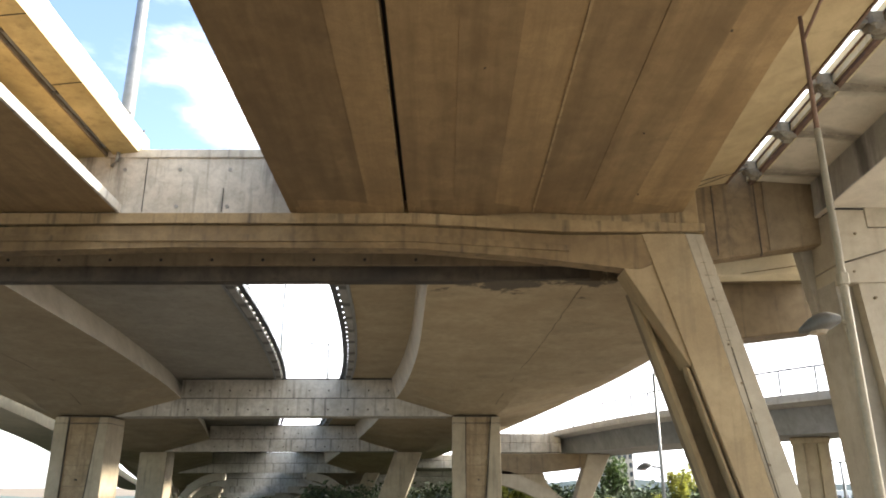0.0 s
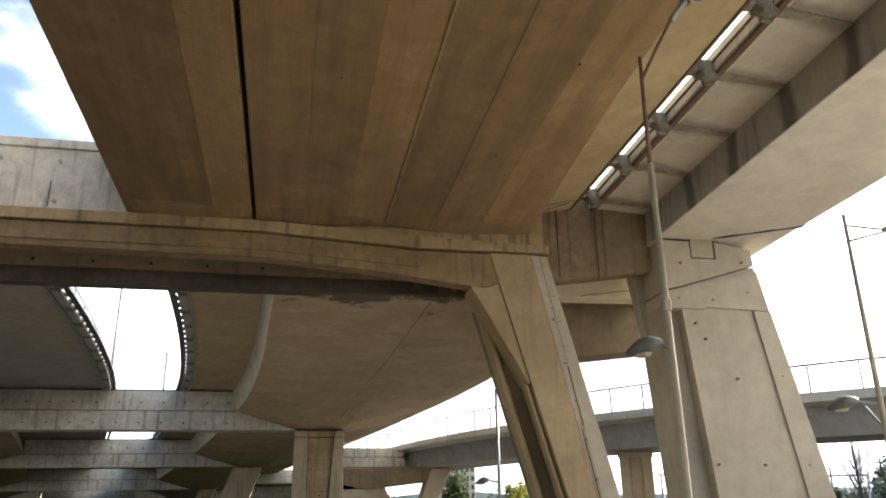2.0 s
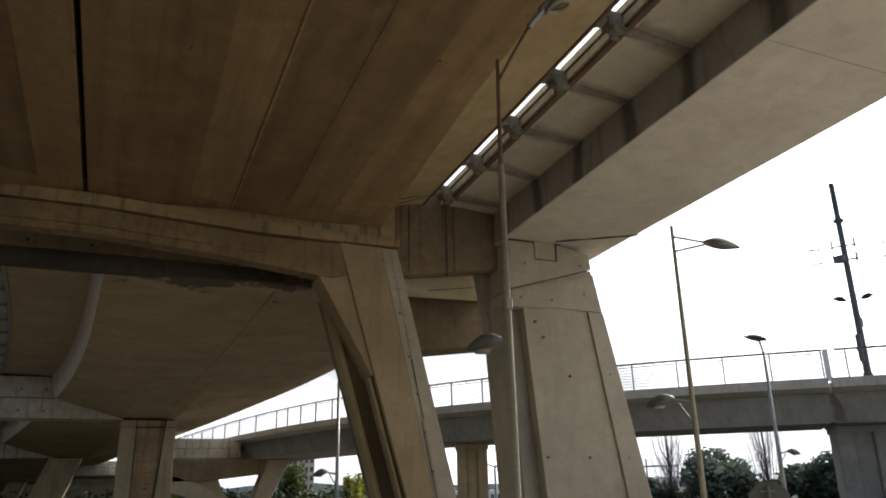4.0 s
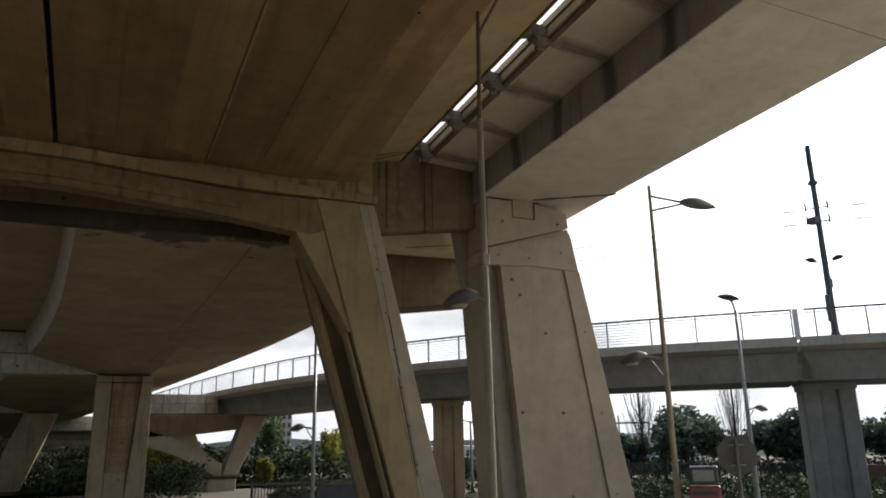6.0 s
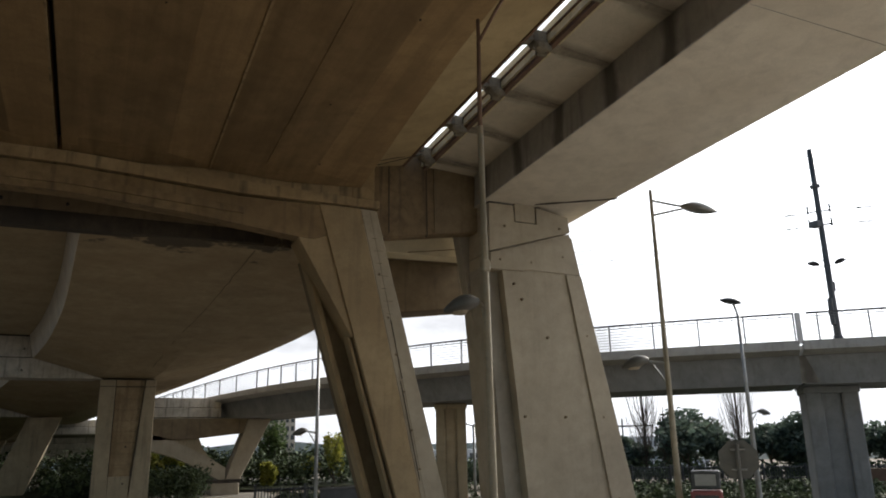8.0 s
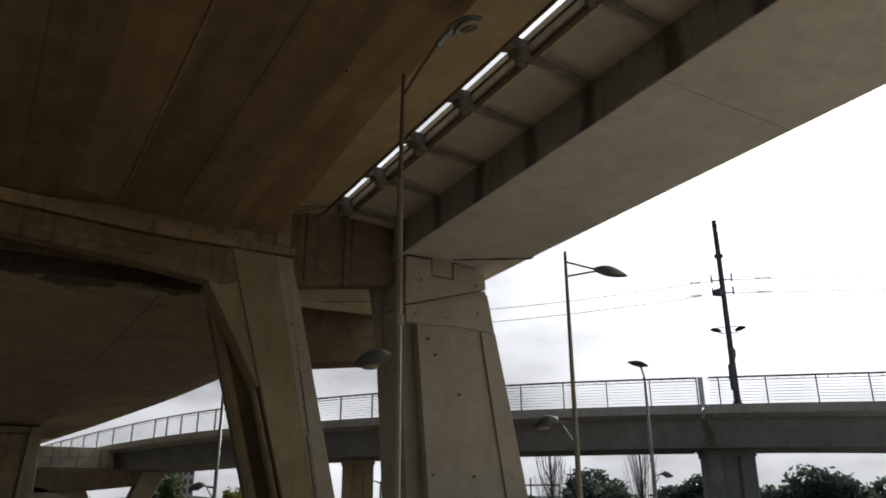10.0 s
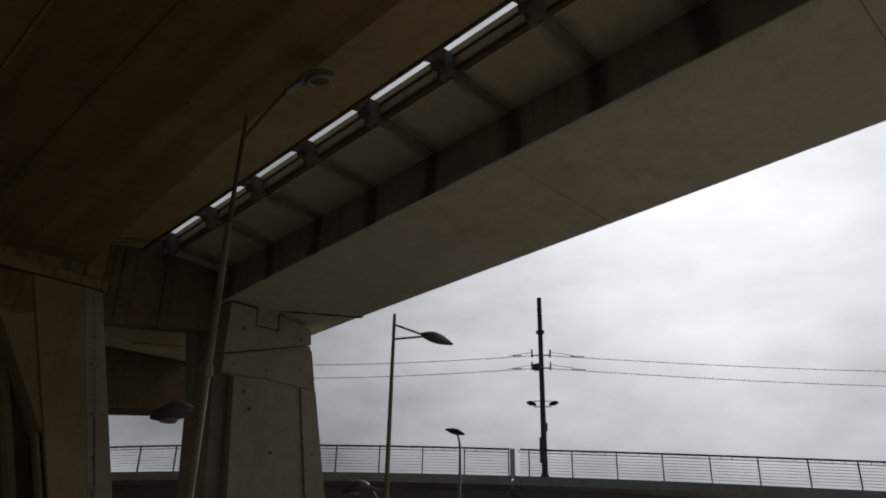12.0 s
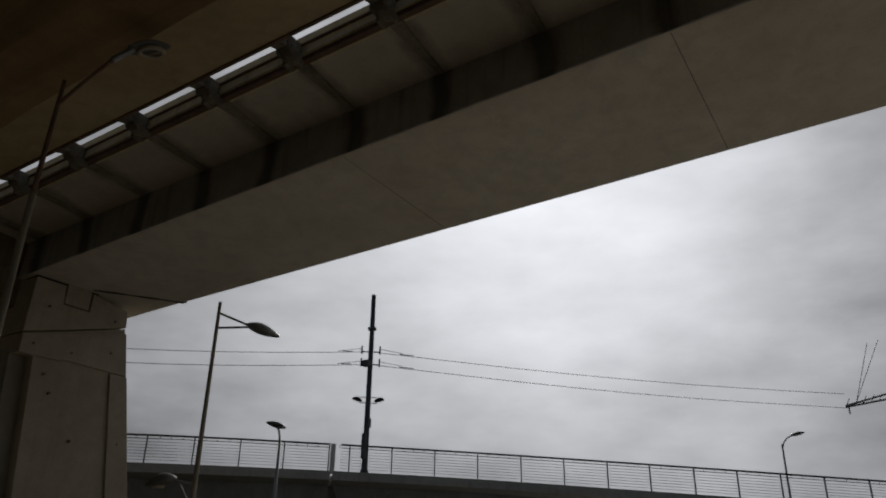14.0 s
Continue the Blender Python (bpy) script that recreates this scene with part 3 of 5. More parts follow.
leg_rib("leg_edge_band", 6.86, 0.205, 7.095, 0.25, 8.2, 8.2, 18.978, 19.2, PIER)
part("leg_haunch", prism_xz([(4.85, 7.24), (5.5, 8.1), (6.42, 4.72), (6.36, 4.62)], 19.03, 19.95, 0.02), LEGC, pier_frame)
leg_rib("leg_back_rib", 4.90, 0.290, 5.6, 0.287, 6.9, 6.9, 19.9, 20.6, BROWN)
leg_rib("leg_back_strip", 4.86, 0.290, 5.02, 0.290, 6.86, 6.80, 19.74, 20.2, LEGC)
leg_rib("leg_groove_lip", 5.30, 0.287, 5.385, 0.287, 4.65, 4.6, 19.1, 19.4, LEGC)
leg_rib("leg_groove", 5.38, 0.287, 5.445, 0.287, 4.62, 4.62, 19.2, 19.4, DARKC)
for xa, za, zb2 in ((6.86, 5.15, 3.55), (6.80, 3.5, 0.9)):
    leg_rib("crack_filler", xa, 0.205, xa + 0.022, 0.205, za, za - 0.02, 18.968, 19.1, DARKC, zb2)
for z in (5.3, 5.65, 6.0, 6.35, 6.7, 7.05, 7.4):
    x = 6.78 + 0.21 * (8 - z)
    part("pour_line", box(x, x + 0.2 + 0.1 * math.sin(z * 9), 18.972, 19.1, z, z + 0.009), BROWN, pier_frame)
for z in (1.2, 2.2, 3.2, 4.2, 5.2, 6.4):
    x = 6.75 + 0.22 * (8 - z)
    part("socket", tube([(x + 0.02, 18.972, z), (x + 0.02, 19.1, z)], 0.035, 8), BROWN, pier_frame)

# ---------------------------------------------------------------- pier under the grey deck
pier = thing("concrete_pier", (12.5, 19.5, GZ), "pale grey concrete pier with raised edge strip and bolt sockets", "bridge pier")
zb = GZ
lx = lambda z: 10.86 + (11.385 - 10.86) * (6.7 - z) / 6.5
rx = lambda z: 13.30 + (15.05 - 13.30) * (8.1 - z) / 8.1
part("shaft", prism_xz([(lx(6.7), 6.75), (10.42, 6.75), (10.42, 7.26), (rx(8.1), 8.1), (rx(zb), zb), (lx(zb), zb)], 18.66, 20.7, 0.015), PIER, pier)
part("head", prism_xz([(10.42, 7.29), (10.45, 8.78), (11.29, 8.78), (11.30, 8.245), (12.10, 8.25), (12.10, 8.80), (13.24, 8.60), (13.3, 8.13)], 18.62, 20.7, 0.01), PIER, pier)
part("shear_key", box(11.345, 12.055, 18.64, 20.4, 8.30, 8.95, 0.008), PIER, pier)
# Solid black block stands in for the darkness of the gap.
part("bearing_gap", prism_xz([(10.5, 8.15), (12.3, 8.15), (12.3, 8.9), (10.5, 8.9)], 18.70, 20.6), BLACK, pier, "black block for the dark bearing gap")
part("edge_strip", prism_xz([(rx(6.75) - 0.55, 6.75), (rx(6.75), 6.75), (rx(zb), zb), (rx(zb) - 0.95, zb)], 18.59, 18.8, 0.012), PIER, pier)
part("top_strip", prism_xz([(10.87, 6.76), (11.55, 6.76), (11.55, 6.83), (rx(6.8) - 0.01, 6.76), (rx(7.95), 7.95), (10.43, 7.24), (10.43, 6.76)], 18.60, 18.8, 0.01), PIER, pier)
part("flank", prism_xz([(10.40, 6.9), (10.95, 6.9), (lx(zb) + 0.2, zb), (lx(zb) - 0.55, zb)], 19.0, 20.5, 0.01), SIDEC, pier, "shaded brown flank recess")
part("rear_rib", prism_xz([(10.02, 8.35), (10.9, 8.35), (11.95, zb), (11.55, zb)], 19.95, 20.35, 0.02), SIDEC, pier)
for x, z in ((12.27, 4.8), (11.37, 2.53), (12.74, 2.51), (11.81, 7.04), (10.75, 7.05), (12.95, 7.3), (13.65, 4.9), (14.05, 2.5), (10.95, 8.1), (12.9, 8.2), (11.45, 5.9), (11.2, 6.35), (11.5, 0.2), (12.9, 0.2), (14.4, 0.2)):
    part("bolt_socket", tube([(x, 18.583, z), (x, 18.68, z)], 0.036, 8), BROWN, pier)

# beam and slab seen between the leg and the pier
link = thing("link_beam", (9.5, 24, 7), "grey-brown concrete beam and soffit behind the piers", "bridge beam")
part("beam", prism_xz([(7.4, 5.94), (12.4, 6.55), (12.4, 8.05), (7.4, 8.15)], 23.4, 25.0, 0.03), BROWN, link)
# Bounced light on the slab end is put into its pale colour.
part("slab", prism_xz([(6.8, 7.66), (11.22, 7.73), (11.78, 8.11), (11.78, 8.8), (6.8, 8.8)], 21.25, 22.0, 0.02), PALEC, link, "pale cream slab end with its light in the colour")
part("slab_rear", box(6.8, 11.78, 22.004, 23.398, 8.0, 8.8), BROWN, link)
part("slab_seam", prism_xz([(8.9, 7.72), (11.74, 8.14), (11.74, 8.165), (8.9, 7.745)], 21.235, 21.3), BROWN, link)

# ---------------------------------------------------------------- lower ramps behind
CENTRE = [(21, -6.45, 7.45), (32, -6.95, 6.9), (42.5, -8.2, 6.4), (62.5, -12.5, 5.3), (82.5, -18.1, 3.91), (102.5, -24.0, 2.5), (122.5, -30, 1.5), (142.5, -36, 0.8), (170, -44, 0.1), (200, -52, -0.6), (250, -65, -1.5)]
FRAMES = (42.5, 62.5, 82.5, 102.5, 122.5, 142.5, 165.0, 190.0, 215.0)
WEB_R, WEB_L = 5.75, 6.65
OFF = 1.15
DROP = 0.95
WEB_DRIFT = 0.022


def haunch(y):
    """The girders deepen towards each frame."""
    return DROP * max(math.exp(-(((y - p - 0.9) / 5.5) ** 2)) for p in FRAMES)


def inner_shift(side, y):
    """How far the kerbs along the gap stray from the centre line's offset."""
    u = min(y, 42.5) - 24.0
    return 0.02 * u if side < 0 else 0.35 - 0.019 * u


def ramp_loft(side, prof, y0=21.0, y1=238.0, step=2.5):
    """Sections (offset, height, share of the haunch) along the ramp."""
    rings = []
    for i in range(int((y1 - y0) / step) + 1):
        y = y0 + i * step
        cx, cz = curve_at(CENTRE, y)
        cut = -0.33 * max(0.0, 29.5 - y) if side > 0 else 0.0
        if side > 0:
            cx += WEB_DRIFT * (33.0 - min(y, 43.0)) if prof[0][0] > 5 and prof[0][0] < 7 else 0.0
        if prof[0][0] < 4:
            cx += side * inner_shift(side, y)
        rings.append([(cx + side * (p[0] + (cut if p[0] > 12 else 0.0)), y, cz + p[1] - (haunch(y) * p[2] if len(p) > 2 else 0.0)) for p in prof])
    return loft(rings)


def lower_ramp(side, web, inner, deep, flat, label):
    d = thing("ramp_deck", (side * 9 - 7, 40, 7), label, "bridge deck", "lower ramps")
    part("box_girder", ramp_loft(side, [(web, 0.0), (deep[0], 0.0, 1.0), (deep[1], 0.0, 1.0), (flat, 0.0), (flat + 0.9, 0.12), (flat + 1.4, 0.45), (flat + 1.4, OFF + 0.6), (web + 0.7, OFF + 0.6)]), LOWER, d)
    lean = 0.42 if side < 0 else -0.26
    # Web is paler than the soffit to hold the light on its face.
    part("web", ramp_loft(side, [(web - 0.02, 0.004), (web + 0.05, 0.004), (web + lean + 0.1, OFF), (web + lean, OFF)]), GREY, d, "inclined web in a lit pale tone")
    # Right wing takes the lighter concrete: its light is in the colour.
    part("wing", ramp_loft(side, [(inner + 0.2, OFF + 0.05), (web + 0.75, OFF - 0.02), (web + 0.75, OFF + 0.25), (inner + 0.2, OFF + 0.28)]), LOWER if side > 0 else FARC, d)
    part("kerb_beam", ramp_loft(side, [(inner + 0.14, OFF - 0.08), (inner + 0.42, OFF - 0.08), (inner + 0.42, OFF + 0.3), (inner + 0.14, OFF + 0.3)]), WEB, d)
    part("kerb_pipe", ramp_loft(side, [(inner + 0.44, OFF - 0.10), (inner + 0.54, OFF - 0.10), (inner + 0.54, OFF + 0.04), (inner + 0.44, OFF + 0.04)]), GALV, d, "grey service pipe")
    part("guard_strip", ramp_loft(side, [(inner - 0.16, OFF + 0.0), (inner + 0.045, OFF + 0.0), (inner + 0.045, OFF + 0.09), (inner - 0.16, OFF + 0.09)]), DARKSTEEL, d, "dark steel guard strip")
    block = mesh_of("guard_block", box(-0.13, 0.13, -0.16, 0.16, 0, 0.10), BLOCKC)
    for i in range(36):
        y = 22 + i * 0.8
        cx, cz = curve_at(CENTRE, y)
        place("guard_block", block, d, (cx + side * (inner + 0.035 + inner_shift(side, y)), y, cz + OFF + 0.02))
    part("outer_rail", ramp_loft(side, [(flat + 1.38, OFF + 0.6), (flat + 1.42, OFF + 0.6), (flat + 1.42, OFF + 1.2), (flat + 1.38, OFF + 1.2)]), GREY, d)
    post = tube([(0, 0, 0), (0, 0, 0.62)], 0.04, 6)
    me = mesh_of("rail_post", post, GALV)
    for i in range(30):
        y = 22 + i * 2.0
        cx, cz = curve_at(CENTRE, y)
        place("rail_post", me, d, (cx + side * (inner + 0.28 + inner_shift(side, y)), y, cz + OFF + 0.3))
    for h in (0.55, 0.9):
        part("rail", tube([(lambda c: (c[0] + side * (inner + 0.28 + inner_shift(side, y)), y, c[1] + OFF + h))(curve_at(CENTRE, y)) for y in [22 + 3 * j for j in range(20)]], 0.035, 6), GALV, d)
    rings = []
    for i in range(26):
        y = 21.5 + i * 0.75
        cx, cz = curve_at(CENTRE, y)
        x = cx + side * (web + 4.9 + 0.05 * noise.noise((i * 0.9, side, 2.0)))
        w = 0.012 + 0.02 * abs(noise.noise((i * 1.7, 4.0, side)))
        z = cz - haunch(y)
        rings.append([(x - w, y, z - 0.008), (x + w, y, z - 0.008), (x + w, y, z + 0.02), (x - w, y, z + 0.02)])
    part("soffit_crack", loft(rings), BROWN, d)
    return d


lower_ramp(1, WEB_R, 2.45, (8.9, 11.5), 15.3, "concrete ramp deck with a wide curved soffit")
lower_ramp(-1, WEB_L, 0.55, (10.2, 13.9), 15.8, "concrete ramp deck with a deep inclined web")

side_ramp = thing("ramp_deck", (-30, 50, 5), "plain concrete slip ramp beside the lower ramps", "bridge deck", "lower ramps")
part("slab", ramp_loft(-1, [(18.4, 0.12), (22.1, 0.08), (22.4, 0.3), (22.4, 1.0), (18.4, 1.0)], 31.0, 150.0), PALEC, side_ramp)
part("edge_kerb", ramp_loft(-1, [(22.1, 1.004), (22.4, 1.004), (22.4, 1.25), (22.1, 1.25)], 31.0, 150.0), FARC, side_ramp)

cx, cz = curve_at(CENTRE, 21)
x0, x1 = cx - WEB_L - 0.7, cx + WEB_R + 0.7
fr = thing("ramp_pier_frame", (cx, 21.8, GZ), "blackened concrete cross beam at the ramp end", "bridge pier", "ramp frames")
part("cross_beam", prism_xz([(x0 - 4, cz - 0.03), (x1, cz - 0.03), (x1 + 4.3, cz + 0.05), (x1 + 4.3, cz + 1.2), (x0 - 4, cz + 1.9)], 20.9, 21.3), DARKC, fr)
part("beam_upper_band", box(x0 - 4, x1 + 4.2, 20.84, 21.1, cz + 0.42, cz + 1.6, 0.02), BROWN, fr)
for i in range(9):
    xx = x0 + 1 + i * 1.5
    part("tie_hole", tube([(xx, 20.81, cz + 0.6), (xx, 21, cz + 0.6)], 0.05, 6), BLACK, fr)

for y in FRAMES:
    cx, cz = curve_at(CENTRE, y)
    near = y < 50
    fr = thing("ramp_pier_frame", (cx, y + 0.8, GZ), "weathered streaked concrete cross beam between ramp columns", "bridge pier", "ramp frames")
    x0, x1 = cx - WEB_L - 0.05, cx + WEB_R - 0.16
    part("upper_band", box(x0, x1, y + 0.1, y + 1.8, cz + 0.03, cz + OFF - 0.05), WALL, fr)
    part("lower_band", prism_xz([(x0 - 3.6, cz - DROP - 0.03), (x1 + 3.2, cz - DROP - 0.03), (x1 + 0.1, cz - 0.01), (x0 - 0.1, cz - 0.01)], y, y + 1.7), WALL, fr)
    part("beam_seam", box(x0, x1, y + 0.05, y + 0.3, cz - 0.025, cz + 0.035), BLACK, fr)
    part("top_seam", box(x0, x1, y + 0.08, y + 0.3, cz + OFF - 0.08, cz + OFF - 0.02), BLACK, fr)
    if y < 70:
        for i in range(11):
            for z in (cz - 0.62, cz + 0.45):
                xx = x0 + 0.5 + i * (x1 - x0 - 1.0) / 10
                part("tie_hole", tube([(xx, y - 0.01 if z < cz else y + 0.09, z), (xx, y + 0.15, z)], 0.05, 6), BLACK, fr)
    for s in (-1, 1):
        xc, w = (cx + 10.05, 1.35) if s > 0 else (cx - 12.1, 1.5)
        gz = ground_z(xc, y) - 0.4
        top = cz - DROP - 0.07
        if y < 70 and not near:
            col = part("column", loft([[(xc + a - 1.1, y + 0.2, z), (xc + a + 1.1, y + 0.2, z), (xc + a + 1.1, y + 2.0, z), (xc + a - 1.1, y + 2.0, z)] for a, z in (((-2.6 if s > 0 else 0.9), gz), ((-0.4 if s > 0 else 0.9), top))]), COLC, fr)
        elif near:
            # ribbed column with a recessed panel that narrows towards its foot
            col = part("column", box(xc - w + 0.05, xc + w - 0.05, y + 0.16, y + 2.2, gz, top), PANELC, fr)
            part("edge_rib", box(xc - w, xc - w + 0.74, y, y + 2.25, gz, top, 0.02), COLC, col)
            part("edge_rib", prism_xz([(xc + w - 0.5, top), (xc + w, top), (xc + w, gz), (xc + w - 1.02, gz)], y, y + 2.25, 0.02), COLC, col)
            part("panel_base", box(xc - w + 0.75, xc + w - 0.95, y + 0.02, y + 0.3, gz, 0.55, 0.02), COLC, col)
            part("bearing", box(xc - w + 0.1, xc + w - 0.1, y + 0.15, y + 2.0, top, cz - DROP - 0.02), BLACK, col)
            part("column_seam", box(xc - w - 0.01, xc + w + 0.01, y - 0.01, y + 2.2, top - 0.36, top - 0.33), DARKC, col)
            part("panel_joint", box(xc - w + 0.742, xc - w + 0.775, y + 0.03, y + 0.2, 0.56, top), DARKC, col)
            part("panel_joint", prism_xz([(xc + w - 0.535, top), (xc + w - 0.503, top), (xc + w - 0.885, 0.56), (xc + w - 0.917, 0.56)], y + 0.03, y + 0.2), DARKC, col)
            for z in (0.2, 2.0):
                part("socket", tube([(xc + 0.1, y - 0.01, z), (xc + 0.1, y + 0.1, z)], 0.05, 6), BLACK, col)
            for k in range(7):
                z = 1.1 + 0.55 * k
                part("pour_line", box(xc - w + 0.76, xc + w - 0.75, y + 0.15, y + 0.2, z, z + 0.015), BROWN, col)
        else:
            # forked support: a leaning straight arm and a curved arm that reaches under the beam
            f = -s
            part("straight_arm", loft([[(xc + f * (a - w), yy, z), (xc + f * (a + w * 0.1), yy, z), (xc + f * (a + w * 0.1), yy + 1.5, z), (xc + f * (a - w), yy + 1.5, z)] for a, yy, z in ((2.3, y + 0.3, gz), (2.0, y + 0.3, gz + 1.2), (0.2, y + 0.3, top + 0.05))]), COLC, fr)
            rings = []
            for k in range(11):
                u = k / 10 * math.pi / 2
                px, pz = xc + f * (2.0 + 4.6 * (1 - math.cos(u))), gz + 0.8 + (top - gz - 1.1) * math.sin(u)
                nx, nz = -f * math.cos(u), math.sin(u)
                rings.append([(px - nx * 0.42, y + 0.35, pz - nz * 0.42), (px + nx * 0.42, y + 0.35, pz + nz * 0.42), (px + nx * 0.42, y + 1.65, pz + nz * 0.42), (px - nx * 0.42, y + 1.65, pz - nz * 0.42)])
            part("curved_arm", loft(rings), PIER, fr)

# beams and slab that tie the ramps to the tram bridge
tie = thing("tie_deck", (2, 82, 4), "weathered concrete beams and slab between ramp and tram bridge", "bridge deck")
part("tie_beam", box(2.8, 8.6, 55.7, 57.0, 3.95, 4.6, 0.03), WALL, tie)
part("tie_beam", box(2.8, 8.6, 55.8, 57.0, 4.63, 5.3, 0.03), WALL, tie)
for y in (78, 96, 116, 138):
    cx, cz = curve_at(CENTRE, y)
    x1 = min(7.0, 6.5 - (y - 78) * 0.03)
    part("tie_beam", box(cx + 12.5, x1, y, y + 1.4, cz - 0.9, cz - 0.25, 0.03), WALL, tie)
    part("tie_beam", box(cx + 12, x1, y + 0.08, y + 1.4, cz - 0.22, cz + 0.4, 0.03), WALL, tie)
part("tie_slab", loft([[(curve_at(CENTRE, y)[0] + 15.5, y, curve_at(CENTRE, y)[1] + 0.45), (6.2, y, curve_at(CENTRE, y)[1] + 0.45), (6.2, y, curve_at(CENTRE, y)[1] + 0.9), (curve_at(CENTRE, y)[0] + 15.5, y, curve_at(CENTRE, y)[1] + 0.9)] for y in [84 + 8 * j for j in range(20)]]), FARC, tie)
cx, cz = curve_at(CENTRE, 238)
# Added wall that hides the bright horizon at the ramps' far end.
single("end_wall", box(cx - 22, cx + 22, 238.5, 240.5, -14, cz + 2.4), FARC, "grey end wall added to darken the view under the ramps", "wall")

# ---------------------------------------------------------------- tram bridge
TRAM = [(0, 3.0, 110.0, 0.0), (1, 5.9, 73.6, 0.0), (2, 9.6, 47.0, 0.0), (3, 14.0, 34.5, 0.0), (4, 20.0, 25.6, 0.0), (5, 27.4, 17.9, -0.06), (6, 32.3, 9.75, -0.52), (7, 36.7, 2.4, -0.98), (8, 44.0, -9.8, -1.75), (9, 54, -26.5, -2.7)]


def tram_at(s):
    """Point of the near edge (z: fall of the deck), direction and the normal across the deck."""
    x, y, z = curve_at(TRAM, s)
    x2, y2, z2 = curve_at(TRAM, s + 0.001)
    d = Vector((x2 - x, y2 - y, 0)).normalized()
    return Vector((x, y, z)), d, Vector((-d.y, d.x, 0))


def tram_loft(prof, s0=0.0, s1=8.99, step=0.08):
    m = int((s1 - s0) / step)
    rings = []
    for i in range(m + 1):
        p, d, nn = tram_at(s0 + (s1 - s0) * i / m)
        rings.append([p + nn * a + Vector((0, 0, z)) for a, z in prof])
    return loft(rings)


DZ = 5.35
S_GAP = 4.67
tram = thing("tram_bridge", (25, 22, 5), "grey concrete tram bridge with thin edge slab and steel railing", "bridge")
for a, b in ((0.0, S_GAP - 0.006), (S_GAP + 0.006, 8.99)):
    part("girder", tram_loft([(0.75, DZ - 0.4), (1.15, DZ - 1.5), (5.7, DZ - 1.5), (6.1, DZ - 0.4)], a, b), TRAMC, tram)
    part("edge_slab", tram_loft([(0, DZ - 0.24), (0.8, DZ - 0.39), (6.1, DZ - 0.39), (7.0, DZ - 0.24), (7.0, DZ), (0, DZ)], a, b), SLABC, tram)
    part("kerb", tram_loft([(0.02, DZ + 0.003), (0.3, DZ + 0.003), (0.3, DZ + 0.12), (0.02, DZ + 0.12)], a, b), SLABC, tram)
# railing: posts about two metres apart, both sides of the deck
lengths, acc, prev = [(0.0, 0.0)], 0.0, tram_at(0)[0]
for i in range(1, 1800):
    p = tram_at(i * 0.005)[0]
    acc += (p - prev).length
    prev = p
    lengths.append((acc, i * 0.005))


def s_at(dist):
    for a, sv in lengths:
        if a >= dist:
            return sv
    return 8.99


GAP_AT = next(a for a, sv in lengths if sv >= S_GAP)
post_me = mesh_of("rail_post", box(-0.024, 0.024, -0.035, 0.035, 0, 1.04), RAILG)
stub_me = mesh_of("rail_stub", box(-0.010, 0.010, -0.010, 0.010, 0, 0.10), RAILG)
OFFSET = 0.12
rail = thing("bridge_railing", tuple(tram_at(5)[0] + Vector((0, OFFSET, DZ))), "grey steel railing with wire infill on the tram bridge", "railing")
stations = [GAP_AT - 0.21 - 1.79 * i for i in range(18)] + [GAP_AT - 0.21 - 1.79 * (18 + 2 * i) for i in range(14)] + [GAP_AT + 0.64 + 1.81 * i for i in range(28)]
for q in stations:
    if q < 4 or q > acc - 1:
        continue
    p, d, nn = tram_at(s_at(q))
    o = place("rail_post", post_me, rail, p + nn * OFFSET + Vector((0, 0, DZ + 0.12)))
    o.rotation_euler = (0, 0, math.atan2(d.y, d.x))
    for r in (0.45, 0.9, 1.35):
        p2, d2, n2 = tram_at(s_at(q + r))
        place("rail_stub", stub_me, rail, p2 + n2 * OFFSET + Vector((0, 0, DZ + 1.07)))
for a, b in ((0.3, S_GAP - 0.012), (S_GAP + 0.03, 8.99)):
    part("handrail", tram_loft([(OFFSET - 0.04, DZ + 1.16), (OFFSET + 0.04, DZ + 1.16), (OFFSET + 0.04, DZ + 1.23), (OFFSET - 0.04, DZ + 1.23)], a, b), DARKSTEEL, rail)
    part("mid_rail", tram_loft([(OFFSET - 0.015, DZ + 1.05), (OFFSET + 0.015, DZ + 1.05), (OFFSET + 0.015, DZ + 1.08), (OFFSET - 0.015, DZ + 1.08)], a, b), RAILG, rail)
    for k in range(7):
        h = 0.24 + 0.115 * k
        part("wire", tram_loft([(OFFSET - 0.008, DZ + h), (OFFSET + 0.008, DZ + h), (OFFSET + 0.008, DZ + h + 0.016), (OFFSET - 0.008, DZ + h + 0.016)], a, b, 0.12), RAILG, rail)
p, d, nn = tram_at(S_GAP)
part("gap_post", loft([[p + nn * (OFFSET + a) + d * b + Vector((0, 0, DZ + z)) for a, b in ((-0.05, -0.1), (0.05, -0.1), (0.05, 0.1), (-0.05, 0.1))] for z in (0.0, 1.22)]), WHITEP, rail, "white sleeve at the railing joint")
part("gap_stain", loft([[p + nn * a + d * (b + (DZ - 0.2 - z) * 0.22) + Vector((0, 0, z)) for a, b in ((0.74 + (DZ - 0.4 - z) * 0.36, -w), (0.735 + (DZ - 0.4 - z) * 0.36, w), (0.9 + (DZ - 0.4 - z) * 0.36, w), (0.9 + (DZ - 0.4 - z) * 0.36, -w))] for z, w in ((DZ - 0.42, 0.10), (DZ - 0.9, 0.22), (DZ - 1.46, 0.34))]), WEB, tram, "damp stain below the joint")


